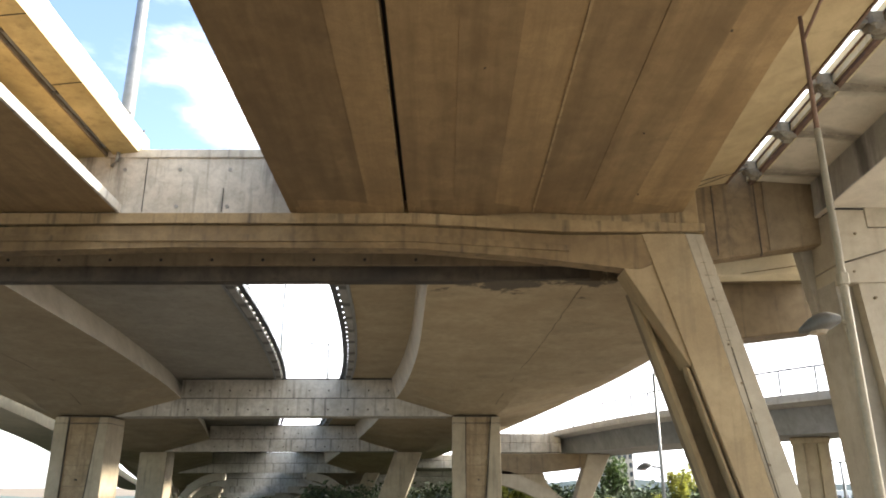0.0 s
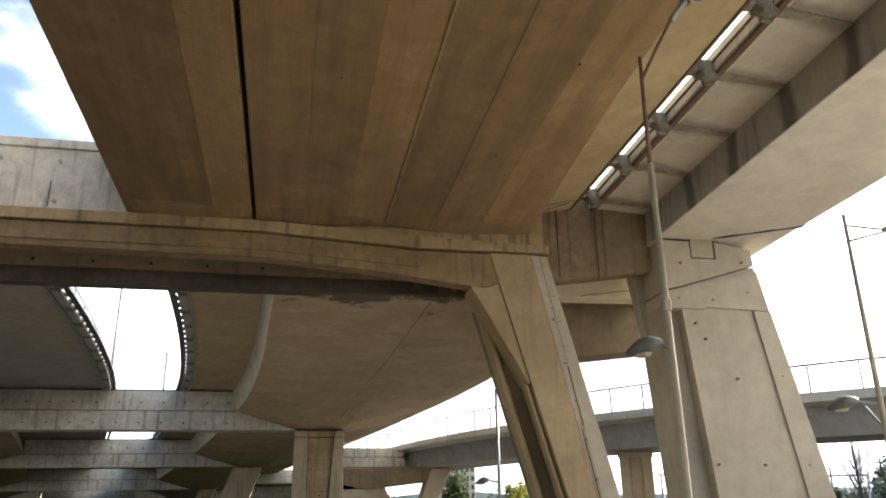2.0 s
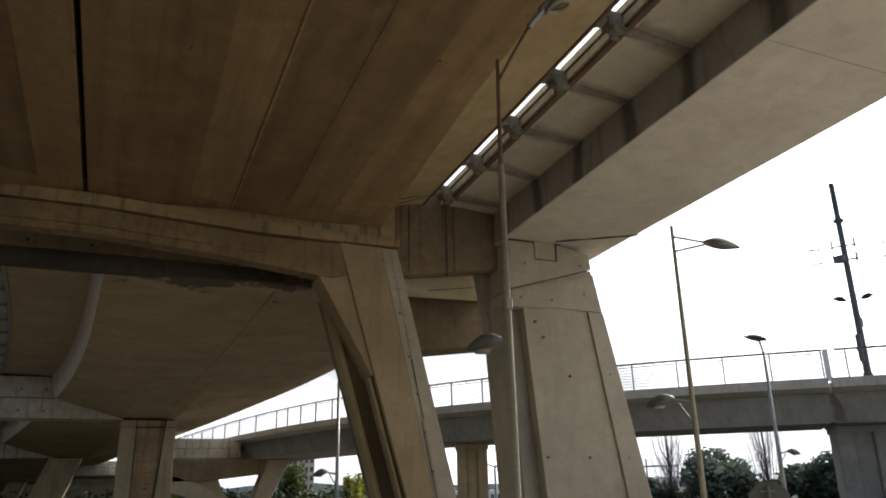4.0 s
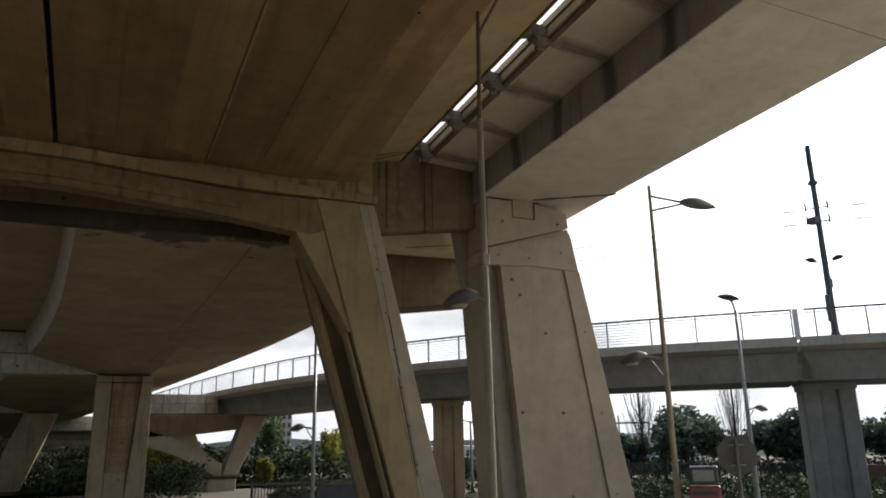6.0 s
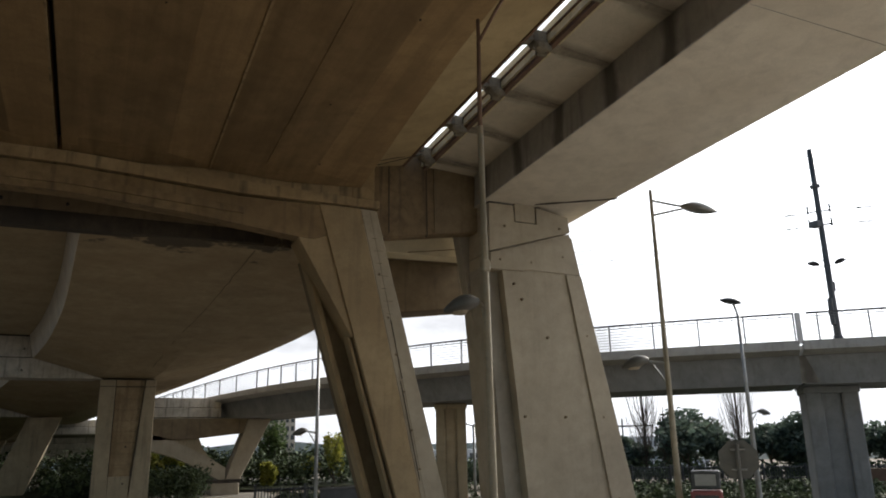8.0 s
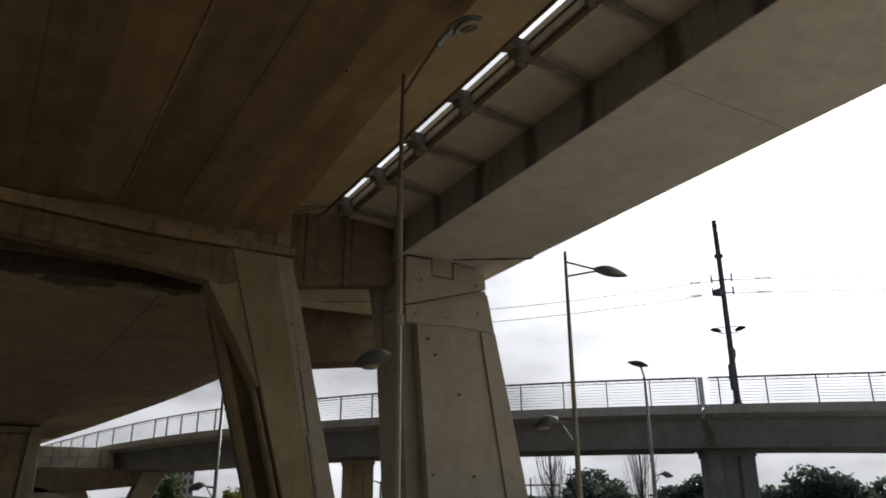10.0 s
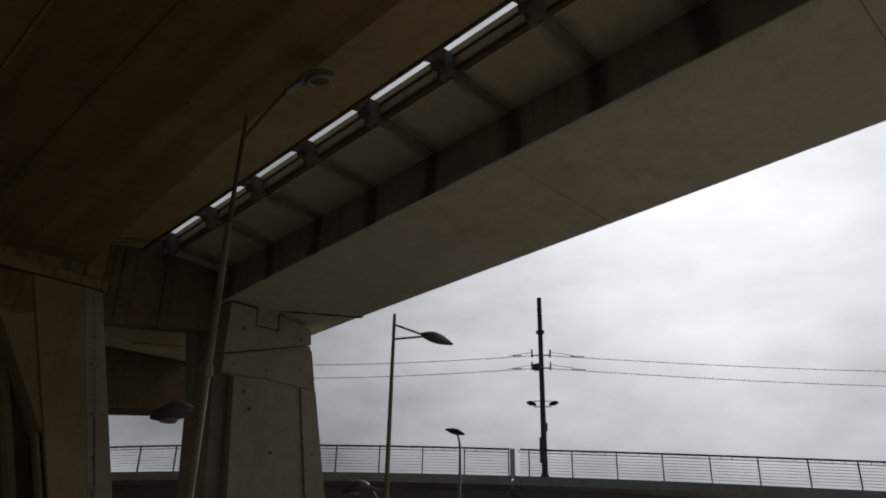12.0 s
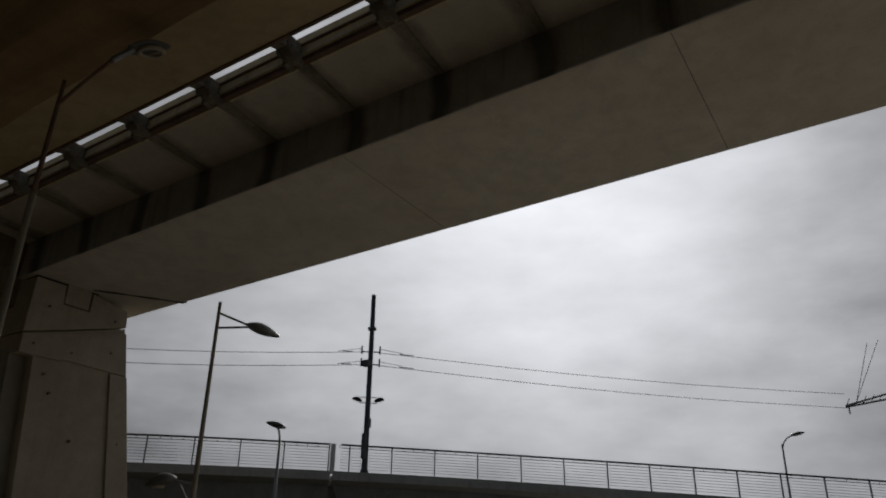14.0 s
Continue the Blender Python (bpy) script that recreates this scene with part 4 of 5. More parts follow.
def tram_pier(x, y, w, ztop, turn, label, mat=TRAMC):
    t = thing("tram_pier", (x, y, GZ), label, "bridge pier", "tram piers")
    for nm, a, b, f in (("side_rib", -w, -w * 0.36, 0.0), ("side_rib", w * 0.36, w, 0.0), ("core", -w * 0.4, w * 0.4, 0.18)):
        bm = box(a, b, -0.9 + f, 0.9 - f, ground_z(x, y) - 0.5, ztop, 0.05)
        bmesh.ops.rotate(bm, verts=bm.verts, cent=(0, 0, 0), matrix=Matrix.Rotation(turn, 3, "Z"))
        bmesh.ops.translate(bm, verts=bm.verts, vec=(x, y, 0))
        part(nm, bm, mat, t)
    bm = box(-w - 0.06, w + 0.06, -0.95, 0.95, ztop - 0.3, ztop - 0.03, 0.03)
    bmesh.ops.rotate(bm, verts=bm.verts, cent=(0, 0, 0), matrix=Matrix.Rotation(turn, 3, "Z"))
    bmesh.ops.translate(bm, verts=bm.verts, vec=(x, y, 0))
    part("collar", bm, mat, t)


tram_pier(28.4, 22.2, 1.0, DZ - 1.5, radians(-42), "grey ribbed concrete pier under the tram bridge")
tram_pier(17.3, 36.0, 0.78, DZ - 1.5, radians(-25), "brownish concrete pier with collar under the tram bridge", COLC)

# forked pier of the tram bridge with a curved arm
fork = thing("forked_pier", (8.9, 55.3, GZ), "pale concrete forked pier with one curved arm", "bridge pier")
gz = ground_z(9, 55)
part("stem", prism_xz([(7.95, gz - 0.5), (9.85, gz - 0.5), (9.85, -0.45), (7.95, -0.45)], 54.4, 56.2, 0.05), PIER, fork)
part("stem_band", box(7.88, 9.92, 54.35, 56.25, -0.45, -0.25, 0.02), DARKC, fork)
part("straight_arm", prism_xz([(8.9, -0.25), (9.9, -0.25), (11.9, 3.8), (10.3, 3.8)], 54.44, 56.06, 0.05), PIER, fork)
rings = []
for j in range(10):
    u = j / 9
    px, pz = 8.9 - 6.4 * u, -0.1 + 2.4 * math.sin(u * math.pi / 2)
    rings.append([(px, 54.5, pz - 0.4), (px, 54.5, pz + 0.65), (px, 56.0, pz + 0.65), (px, 56.0, pz - 0.4)])
part("curved_arm", loft(rings), PIER, fork)
part("top_chord", prism_xz([(2.5, 2.3), (7.4, 2.55), (10.6, 2.9), (11.2, 3.85), (2.5, 3.85)], 54.5, 56.0, 0.04), BROWN, fork)
part("arm_web", loft([[(x, 54.9, lo), (x, 54.9, hi), (x, 55.6, hi), (x, 55.6, lo)] for x, lo, hi in ((2.4, 1.9, 2.7), (4.1, 1.7, 2.7), (5.7, 1.2, 2.7), (7.0, 0.6, 2.7), (7.2, 0.5, 2.3), (7.35, 0.45, 1.85), (7.75, 0.35, 1.35), (8.5, 0.1, 0.75))]), COLC, fork)


# ---------------------------------------------------------------- lamps, mast, wires
def head_bm(c, d, length, width, thick, droop=0.0):
    """A flattened teardrop lamp head, centre c, long axis d (horizontal unit vector)."""
    bm = bmesh.new()
    side = Vector((-d.y, d.x, 0))
    rings = []
    for j in range(9):
        u = j / 8
        w = width * math.sin(math.pi * (0.06 + 0.9 * u) ** 0.75) * 0.5 + 0.02
        th = thick * math.sin(math.pi * (0.08 + 0.86 * u)) * 0.5 + 0.01
        o = Vector(c) + d * (u - 0.5) * length + Vector((0, 0, -droop * (u - 0.5)))
        rings.append([o + side * w * math.cos(2 * math.pi * k / 10) + Vector((0, 0, th * math.sin(2 * math.pi * k / 10) * (1.0 if math.sin(2 * math.pi * k / 10) > 0 else 0.5))) for k in range(10)])
    return add_loft(bm, rings)


def pole_part(t, x, y, z0, z1, r0, r1, mat):
    part("pole", tube([(x, y, z0), (x, y, z0 + 0.9), (x, y, (z0 + z1) / 2), (x, y, z1)], [r0, r0, (r0 + r1) / 2, r1], 12), mat, t, smooth=True)
    part("base_plate", box(x - r0 * 2, x + r0 * 2, y - r0 * 2, y + r0 * 2, z0 - 0.05, z0 + 0.03), mat, t)


def low_lamp(t, x, y, z, d, mat, s=1.0, reach=1.0):
    """A short bracket lamp with a brace on a pole."""
    root = Vector((x, y, z))
    part("low_arm", tube([root, root + d * 0.32 * s * reach + Vector((0, 0, 0.06))], 0.035 * s, 8), mat, t)
    part("low_brace", tube([root + Vector((0, 0, -0.42 * s)), root + d * 0.26 * s * reach + Vector((0, 0, 0.0))], 0.022 * s, 6), mat, t)
    part("low_lens", tube([root + d * (0.32 * reach + 0.30) * s + Vector((0, 0, -0.085 * s)), root + d * (0.32 * reach + 0.30) * s + Vector((0, 0, -0.03 * s))], [0.10 * s, 0.14 * s], 12), PIER, t, "pale lamp glass")
    part("low_head", head_bm(root + d * (0.32 * reach + 0.26) * s + Vector((0, 0, 0.02)), d, 0.52 * s, 0.40 * s, 0.32 * s, 0.12 * s), LAMPG, t, "flat grey lamp head", smooth=True)


def dirv(x, y):
    return Vector((x, y, 0)).normalized()


# the near pole below the flyover's edge
lamp = thing("street_lamp", (5.03, 8.98, GZ), "cream painted lamp pole with a bent arm and low bracket lamp", "street lamp", "street lamps")
pole_part(lamp, 5.03, 8.98, GZ, 6.3, 0.066, 0.042, CREAM)
part("upper_pole", tube([(5.03, 8.98, 6.3), (5.05, 8.97, 8.05)], [0.036, 0.028], 10), RUST, lamp, "rust-brown upper pole", smooth=True)
part("arm", tube([(5.04, 8.97, 7.66), (5.30, 8.86, 8.20), (5.52, 8.77, 8.62), (5.66, 8.72, 8.82)], [0.026, 0.026, 0.026, 0.026], 8), RUST, lamp, smooth=True)
part("arm_socket", tube([(5.52, 8.77, 8.62), (5.74, 8.69, 8.93)], 0.05, 8), GALV, lamp)
part("head", head_bm((5.94, 8.60, 9.06), dirv(0.8, -0.3), 0.58, 0.42, 0.14, -0.30), LAMPG, lamp, "round steel lamp head", smooth=True)
ring = bmesh.new()
add_loft(ring, [[Vector((5.98 + (0.17 + 0.035 * math.cos(b)) * math.cos(a), 8.58 + (0.17 + 0.035 * math.cos(b)) * math.sin(a), 9.0 + 0.06 * math.cos(a) + 0.035 * math.sin(b))) for b in [2 * math.pi * k / 6 for k in range(6)]] for a in [2 * math.pi * k / 16 for k in range(16)]], True)
part("glass_ring", ring, PIER, lamp)
low_lamp(lamp, 5.03, 8.98, 3.62, dirv(-0.87, 0.43), CREAM, 0.95, 0.3)
part("clamp_box", box(4.97, 5.09, 8.92, 9.04, 4.12, 4.30, 0.02), CREAM, lamp)

# tall lamp with a triangular bracket, then the lamps by the tram bridge
lamp = thing("street_lamp", (13.55, 15.12, GZ), "grey steel street lamp with triangular bracket and low lamp", "street lamp", "street lamps")
pole_part(lamp, 13.55, 15.12, GZ, 8.42, 0.088, 0.045, CREAM)
d = dirv(0.72, -0.69)
root = Vector((13.55, 15.12, 0))
part("upper_arm", tube([root + Vector((0, 0, 8.12)), root + d * 0.85 + Vector((0, 0, 7.83))], 0.03, 8), GALV, lamp)
part("lower_arm", tube([root + Vector((0, 0, 7.70)), root + d * 0.85 + Vector((0, 0, 7.80))], 0.03, 8), GALV, lamp)
part("head", head_bm(root + d * 1.2 + Vector((0, 0, 7.72)), d, 0.88, 0.56, 0.36, 0.24), GALV, lamp, "dark oval lamp head", smooth=True)
low_lamp(lamp, 13.55, 15.12, 3.72, -d, GALV, 1.35)


def swan_lamp(x, y, z0, ztop, d, label, k=1.0):
    t = thing("street_lamp", (x, y, z0), label, "street lamp", "street lamps")
    pole_part(t, x, y, z0, ztop, 0.10, 0.05, GALV)
    b = Vector((x, y, ztop - 0.25))
    part("swan_arm", tube([b, b + d * 0.1 * k + Vector((0, 0, 0.35)), b + d * 0.28 * k + Vector((0, 0, 0.58)), b + d * 0.5 * k + Vector((0, 0, 0.68))], 0.04, 8), GALV, t, smooth=True)
    part("head", head_bm(b + d * 0.75 * k + Vector((0, 0, 0.74)), d, 0.74, 0.58, 0.24, -0.14), DARKSTEEL, t, "dark oval lamp head", smooth=True)
    return t


tB = swan_lamp(21.45, 20.0, GZ, 6.2, dirv(-0.6, 0.3), "grey street lamp with a swan-neck arm and oval head", 0.3)
low_lamp(tB, 21.45, 20.0, 2.65, dirv(0.67, -0.74), GALV, 0.8)
swan_lamp(46.2, 6.0, GZ, 8.43, dirv(0.1, -1), "grey street lamp with a swan-neck arm behind the railing", 1.15)
lamp = thing("street_lamp", (8.25, 29.1, GZ), "slim grey street lamp with a low bracket lamp", "street lamp", "street lamps")
pole_part(lamp, 8.25, 29.1, GZ, 5.9, 0.08, 0.06, GALV)
low_lamp(lamp, 8.25, 29.1, 2.34, dirv(-0.97, 0.24), GALV, 1.1)
part("arm", tube([(8.25, 29.1, 5.85), (9.0, 28.9, 5.88)], 0.03, 6), GALV, lamp)
lamp = thing("street_lamp", (20.8, 40.25, GZ), "slim grey twin-arm street lamp far behind", "street lamp", "street lamps")
pole_part(lamp, 20.8, 40.25, ground_z(21, 40), 2.9, 0.09, 0.07, GALV)
for sgn in (-1, 1):
    part("arm", tube([(20.8, 40.25, 2.8), (20.8 + sgn * 0.9, 40.25 - sgn * 0.4, 3.15)], 0.04, 6), GALV, lamp)
    part("head", head_bm((20.8 + sgn * 1.1, 40.25 - sgn * 0.5, 3.17), dirv(sgn * 0.9, -sgn * 0.4), 0.6, 0.3, 0.14), DARKSTEEL, lamp)
# lamps on the lower ramps, seen through the gap
for x, y, z1, arm in ((-12.9, 58.6, 19.0, 1.4), (-9.2, 59.3, 12.6, -1.2)):
    lamp = thing("street_lamp", (x, y, 8), "pale slim lamp post standing on the ramp", "street lamp", "street lamps")
    part("pole", tube([(x, y, 7.4), (x, y, z1)], [0.13, 0.09], 10), GALV, lamp, smooth=True)
    part("arm", tube([(x, y, z1 - 0.1), (x + arm, y, z1 + 0.02)], 0.05, 6), GALV, lamp)
    part("head", head_bm((x + arm * 1.2, y, z1), dirv(arm, 0), 0.8, 0.3, 0.14), GALV, lamp)
# tall mast on the deck behind the parapet
lamp = thing("light_mast", (-12.9, 27.1, 9), "tall tapered pale steel mast above the deck", "mast")
part("shaft", tube([(-12.9, 27.1, 8.8), (-12.9, 27.1, 30)], [0.34, 0.16], 14), GALV, lamp, smooth=True)

mast = thing("catenary_mast", (27.46, 20.58, DZ), "dark steel overhead-line mast standing on the tram bridge", "mast", "overhead-line masts")
MX, MY = 27.46, 20.58
TD = tram_at(5.0)[1]
part("shaft", tube([(MX, MY, DZ + 0.1), (MX, MY, DZ + 0.45), (MX, MY, 9), (MX, MY, 12.2), (MX, MY, 13.85)], [0.17, 0.14, 0.12, 0.11, 0.115], 10), DARKSTEEL, mast, smooth=True)
part("foot", tube([(MX, MY, DZ), (MX, MY, DZ + 0.12), (MX, MY, DZ + 0.45)], [0.30, 0.28, 0.14], 8), DARKSTEEL, mast)
part("collar", tube([(MX, MY, 12.1), (MX, MY, 12.22)], 0.2, 8), DARKSTEEL, mast)
for z in (11.05, 10.45):
    c = Vector((MX, MY, z))
    part("cross_arm", tube([c - TD * 0.42, c + TD * 0.42], 0.03, 6), DARKSTEEL, mast)
    for sgn in (-1, 1):
        part("insulator", tube([c + TD * sgn * 0.42 + Vector((0, 0, -0.1)), c + TD * sgn * 0.42 + Vector((0, 0, 0.28))], 0.04, 6), DARKSTEEL, mast)
        part("stay_wire", tube([c + TD * sgn * 0.4 + Vector((0, 0, 0.15)), c + TD * sgn * 1.5 + Vector((0, 0, -0.02))], 0.012, 5), DARKSTEEL, mast)
part("switch_box", box(MX - 0.42, MX - 0.12, MY - 0.15, MY + 0.2, 10.3, 10.6, 0.04), DARKSTEEL, mast)
for sgn in (-1, 1):
    c = Vector((MX, MY, 8.8))
    fl = part("floodlight", head_bm(c + TD * sgn * 0.5, TD * sgn, 0.46, 0.34, 0.26, -0.1), BLACK, mast, "black floodlight", smooth=True)
    for dz in (-0.13, 0.13):
        part("floodlight_bracket", tube([c + Vector((0, 0, dz)), c + TD * sgn * 0.4 + Vector((0, 0, dz))], 0.02, 6), DARKSTEEL, fl)
part("cable_box", box(MX - 0.22, MX - 0.1, MY - 0.1, MY + 0.1, 6.2, 7.3, 0.02), DARKSTEEL, mast)
part("cable_box", box(MX + 0.1, MX + 0.2, MY - 0.1, MY + 0.1, 7.6, 8.0, 0.02), DARKSTEEL, mast)

mast = thing("catenary_mast", (60, 3.0, DZ), "dark steel overhead-line mast with a truss arm", "mast", "overhead-line masts")
part("shaft", tube([(60, -2.2, DZ - 4), (60, -2.2, 14.5)], [0.2, 0.13], 10), DARKSTEEL, mast)
for dz in (0.0, 0.35):
    part("arm_chord", tube([(48.3, 2.6, 10.55 + dz * 0.2), (54, 0.2, 11.9 + dz), (60, -2.2, 13.0 + dz)], 0.06, 6), DARKSTEEL, mast)
for j in range(12):
    u = j / 12
    a = Vector((48.3 + 11.7 * u, 2.6 - 4.8 * u, 10.6 + 2.6 * u))
    part("arm_lacing", tube([a, a + Vector((0.5, -0.2, 0.5))], 0.025, 5), DARKSTEEL, mast)
for e in ((52, 1.0, 15), (53.5, 0.4, 15.5)):
    part("arm_stay", tube([(49.5, 2.1, 11.0), e], 0.02, 5), DARKSTEEL, mast)
part("dropper", tube([(48.6, 2.5, 10.6), (48.6, 2.5, 10.2)], 0.04, 6), DARKSTEEL, mast)
for j, (za, zc, zl) in enumerate(((11.05, 11.35, 10.75), (10.45, 10.55, 10.1))):
    w = thing("overhead_wire", (MX, MY, za), "thin dark overhead wire along the tram bridge", "wire", "overhead wires")
    e1, e2 = Vector((48.6, 2.6, zc)), Vector((16.0, 34.0, zl - 0.1))
    m0 = Vector((MX, MY, za))
    for k, e in enumerate((e1, e2)):
        part("span", tube([m0.lerp(e, u / 8) + Vector((0, 0, -0.25 * math.sin(math.pi * u / 8))) for u in range(9)], 0.014, 5), DARKSTEEL, w)
        part("splice", tube([m0.lerp(e, 0.05), m0.lerp(e, 0.075)], 0.02, 5), DARKSTEEL, w)

# ---------------------------------------------------------------- signs, kiosk, fences
sign = thing("stop_sign", (12.46, 12.03, GZ), "grey back of an octagonal road sign on a post", "road sign")
v = dirv(12.46, 12.03)
sd = Vector((v.y, -v.x, 0))
c = Vector((12.46, 12.03, 1.40))
bm = loft([[c + v * o + sd * (0.415 * math.cos(math.pi / 8 + k * math.pi / 4)) + Vector((0, 0, 0.415 * math.sin(math.pi / 8 + k * math.pi / 4))) for k in range(8)] for o in (0.03, 0.045)])
part("plate", bm, LAMPG, sign)
part("post", tube([(12.44, 12.02, GZ), (12.44, 12.02, 1.7)], 0.04, 8), LAMPG, sign)
for z in (1.2, 1.6):
    part("clamp", tube([c + sd * -0.15 + Vector((0, 0, z - 1.4)), c + sd * 0.15 + Vector((0, 0, z - 1.4))], 0.02, 6), GALV, sign)

kiosk = thing("ticket_box", (13.9, 14.6, GZ), "red metal box with a grey framed display panel", "machine")
bm = box(-0.36, 0.36, -0.3, 0.3, GZ, 0.62, 0.03)
turn = Matrix.Rotation(radians(-45), 3, "Z")


def turned(bm, x, y):
    bmesh.ops.rotate(bm, verts=bm.verts, cent=(0, 0, 0), matrix=turn)
    bmesh.ops.translate(bm, verts=bm.verts, vec=(x, y, 0))
    return bm


kx, ky = 13.95, 14.6
part("body", turned(bm, kx, ky), REDP, kiosk)
part("display_frame", turned(box(-0.34, 0.34, -0.26, 0.26, 0.66, 1.08, 0.03), kx, ky), DARKSTEEL, kiosk)
part("display", turned(box(-0.24, 0.24, -0.285, -0.26, 0.74, 1.0), kx, ky), GALV, kiosk)
part("text_bar", turned(box(-0.27, 0.27, -0.315, -0.30, 0.42, 0.52), kx, ky), DARKSTEEL, kiosk)
part("text_bar", turned(box(-0.12, 0.2, -0.315, -0.30, 0.22, 0.27), kx, ky), WHITEP, kiosk)


def fence(points, h, gap, label):
    f = thing("fence", (*points[0], ground_z(*points[0])), label, "fence")
    bm = bmesh.new()
    for (xa, ya), (xb, yb) in zip(points, points[1:]):
        ln = math.hypot(xb - xa, yb - ya)
        m = max(1, int(ln / gap))
        for i in range(m):
            u = i / m
            x, y = xa + (xb - xa) * u, ya + (yb - ya) * u
            z = ground_z(x, y)
            r = 0.05 if i % 16 == 0 else 0.02
            add_box(bm, x - r, x + r, y - r, y + r, z - 0.1, z + h + (0.1 if i % 16 == 0 else 0))
        za, zb2 = ground_z(xa, ya), ground_z(xb, yb)
        for q in (0.15, h * 0.55, h - 0.1):
            part("fence_rail", tube([(xa, ya, za + q), (xb, yb, zb2 + q)], 0.03, 5), DARKSTEEL, f)
    pk = part("picket_infill", bm, DARKSTEEL, f)
    tagged(pk, kind="stuff")


fence([(27, 41), (33, 36.5), (38, 31.5), (43, 25.5), (48, 18)], 1.55, 0.14, "dark iron picket fence behind the tram bridge")
fence([(7.0, 34.3), (9.7, 34.1)], 1.45, 0.13, "dark iron picket fence beside the garden wall")
fence([(13.6, 33.9), (15.4, 33.6)], 1.45, 0.13, "short dark iron picket fence behind the piers")
wall = thing("garden_wall", (11.6, 34.0, GZ), "low dark green painted garden wall beside the fence", "wall")
part("panel", box(9.8, 13.5, 33.95, 34.1, GZ - 0.1, -0.04, 0.02), DARKSTEEL, wall)
part("coping", box(9.76, 13.54, 33.9, 34.15, -0.036, 0.03, 0.01), LAMPG, wall)
single("brick_wall", loft([[(x, y, z) for x, y, z in ((38.5 + a, 30.0 - a * 1.1, GZ - 0.3), (38.5 + a, 30.0 - a * 1.1, 0.05), (38.8 + a, 30.3 - a * 1.1, 0.05), (38.8 + a, 30.3 - a * 1.1, GZ - 0.3))] for a in (0, 9)]), RUST, "low brown wall near the fence", "wall")


# ---------------------------------------------------------------- plants
def leaf_crown(bm, centre, size, count, leaf, rng, lumps=7):
    """Many small leaf quads gathered in lumps, with gaps between."""
    cl = []
    for i in range(lumps):
        a, b = rng.uniform(0, 2 * math.pi), rng.uniform(-0.75, 0.95)
        q = math.sqrt(1 - b * b) if abs(b) < 1 else 0
        k = rng.uniform(0.35, 0.75)
        cl.append((Vector((centre[0] + size[0] * q * math.cos(a) * k, centre[1] + size[1] * q * math.sin(a) * k, centre[2] + size[2] * b * k)), rng.uniform(0.32, 0.55)))
    for i in range(count):
        c, k = cl[rng.randrange(lumps)]
        v = Vector((rng.gauss(0, 1), rng.gauss(0, 1), rng.gauss(0, 1))).normalized() * rng.uniform(0.55, 1.05)
        p = c + Vector((v.x * size[0] * k, v.y * size[1] * k, v.z * size[2] * k))
        u = Vector((rng.gauss(0, 1), rng.gauss(0, 1), rng.gauss(0, 0.6))).normalized()
        w = u.cross(Vector((rng.gauss(0, 1), rng.gauss(0, 1), rng.gauss(0, 1)))).normalized()
        s = leaf * rng.uniform(0.6, 1.3)
        vs = [bm.verts.new(p + u * s * a + w * s * b) for a, b in ((-1, 0), (0, -0.55), (1, 0), (0, 0.55))]
        bm.faces.new(vs)


def tree(x, y, top, width, mat, label, seed, name="tree", trunk_frac=0.3, count=6500, leaf=0.19, lumps=9):
    rng = random.Random(seed)
    z0 = ground_z(x, y) - 0.1
    h = top - z0
    t = thing(name, (x, y, z0), label, "tree", "trees")
    bm = tube([(x, y, z0), (x + 0.1, y, z0 + h * trunk_frac), (x - 0.05, y + 0.1, z0 + h * 0.75)], [0.035 * h, 0.026 * h, 0.01 * h], 8)
    for i in range(5):
        a = rng.uniform(0, 2 * math.pi)
        b0 = z0 + h * rng.uniform(trunk_frac * 0.8, 0.6)
        add_tube(bm, [(x, y, b0), (x + math.cos(a) * width * 0.25, y + math.sin(a) * width * 0.25, b0 + h * 0.15), (x + math.cos(a) * width * 0.4, y + math.sin(a) * width * 0.4, b0 + h * 0.28)], [0.016 * h, 0.011 * h, 0.005 * h], 5)
    part("trunk", bm, BARK, t)
    bm = bmesh.new()
    zc = z0 + h * (trunk_frac * 0.75 + (1 - trunk_frac * 0.75) / 2)
    leaf_crown(bm, (x, y, zc), (width / 2, width / 2, (top - z0) * (1 - trunk_frac * 0.75) / 2), count, leaf, rng, lumps)
    part("crown", bm, mat, t)
    return t


for i, (x, y, top, w) in enumerate(((37.3, 40.6, 3.9, 5.2), (41.2, 37.2, 2.8, 4.6), (43.6, 34.8, 3.4, 4.8), (47.2, 30.4, 4.2, 5.6), (51.5, 26.0, 3.9, 5.4), (34.8, 44.5, 2.2, 3.4), (54.5, 20.5, 4.0, 6.0))):
    tree(x, y, top, w * 1.25, LEAF, "round dark green tree behind the fence", 20 + i, lumps=14)
for i, (x, y, top, w) in enumerate(((12.6, 66.5, 3.9, 2.0), (14.2, 66.0, 4.6, 2.0), (15.3, 66.8, 3.8, 1.6), (5.5, 70.0, 3.9, 4.0), (2.0, 71.0, 3.0, 4.5))):
    tree(x, y, top, w, LEAF_M, "tall slim green tree beside the forked pier", 50 + i, trunk_frac=0.1, count=2200, leaf=0.14)
for i, (x, y, top, w) in enumerate(((20.5, 65.5, 3.2, 2.6), (16.8, 63.5, 1.6, 2.2), (23.4, 66.5, 2.4, 3.0), (4.2, 64.0, 2.2, 3.0), (8.6, 66.0, 1.9, 2.6))):
    tree(x, y, top, w, LEAF_Y if i in (0, 1, 3) else LEAF_M, "sunlit yellow-green shrub tree behind the fence", 70 + i, trunk_frac=0.15, count=1500, leaf=0.14)


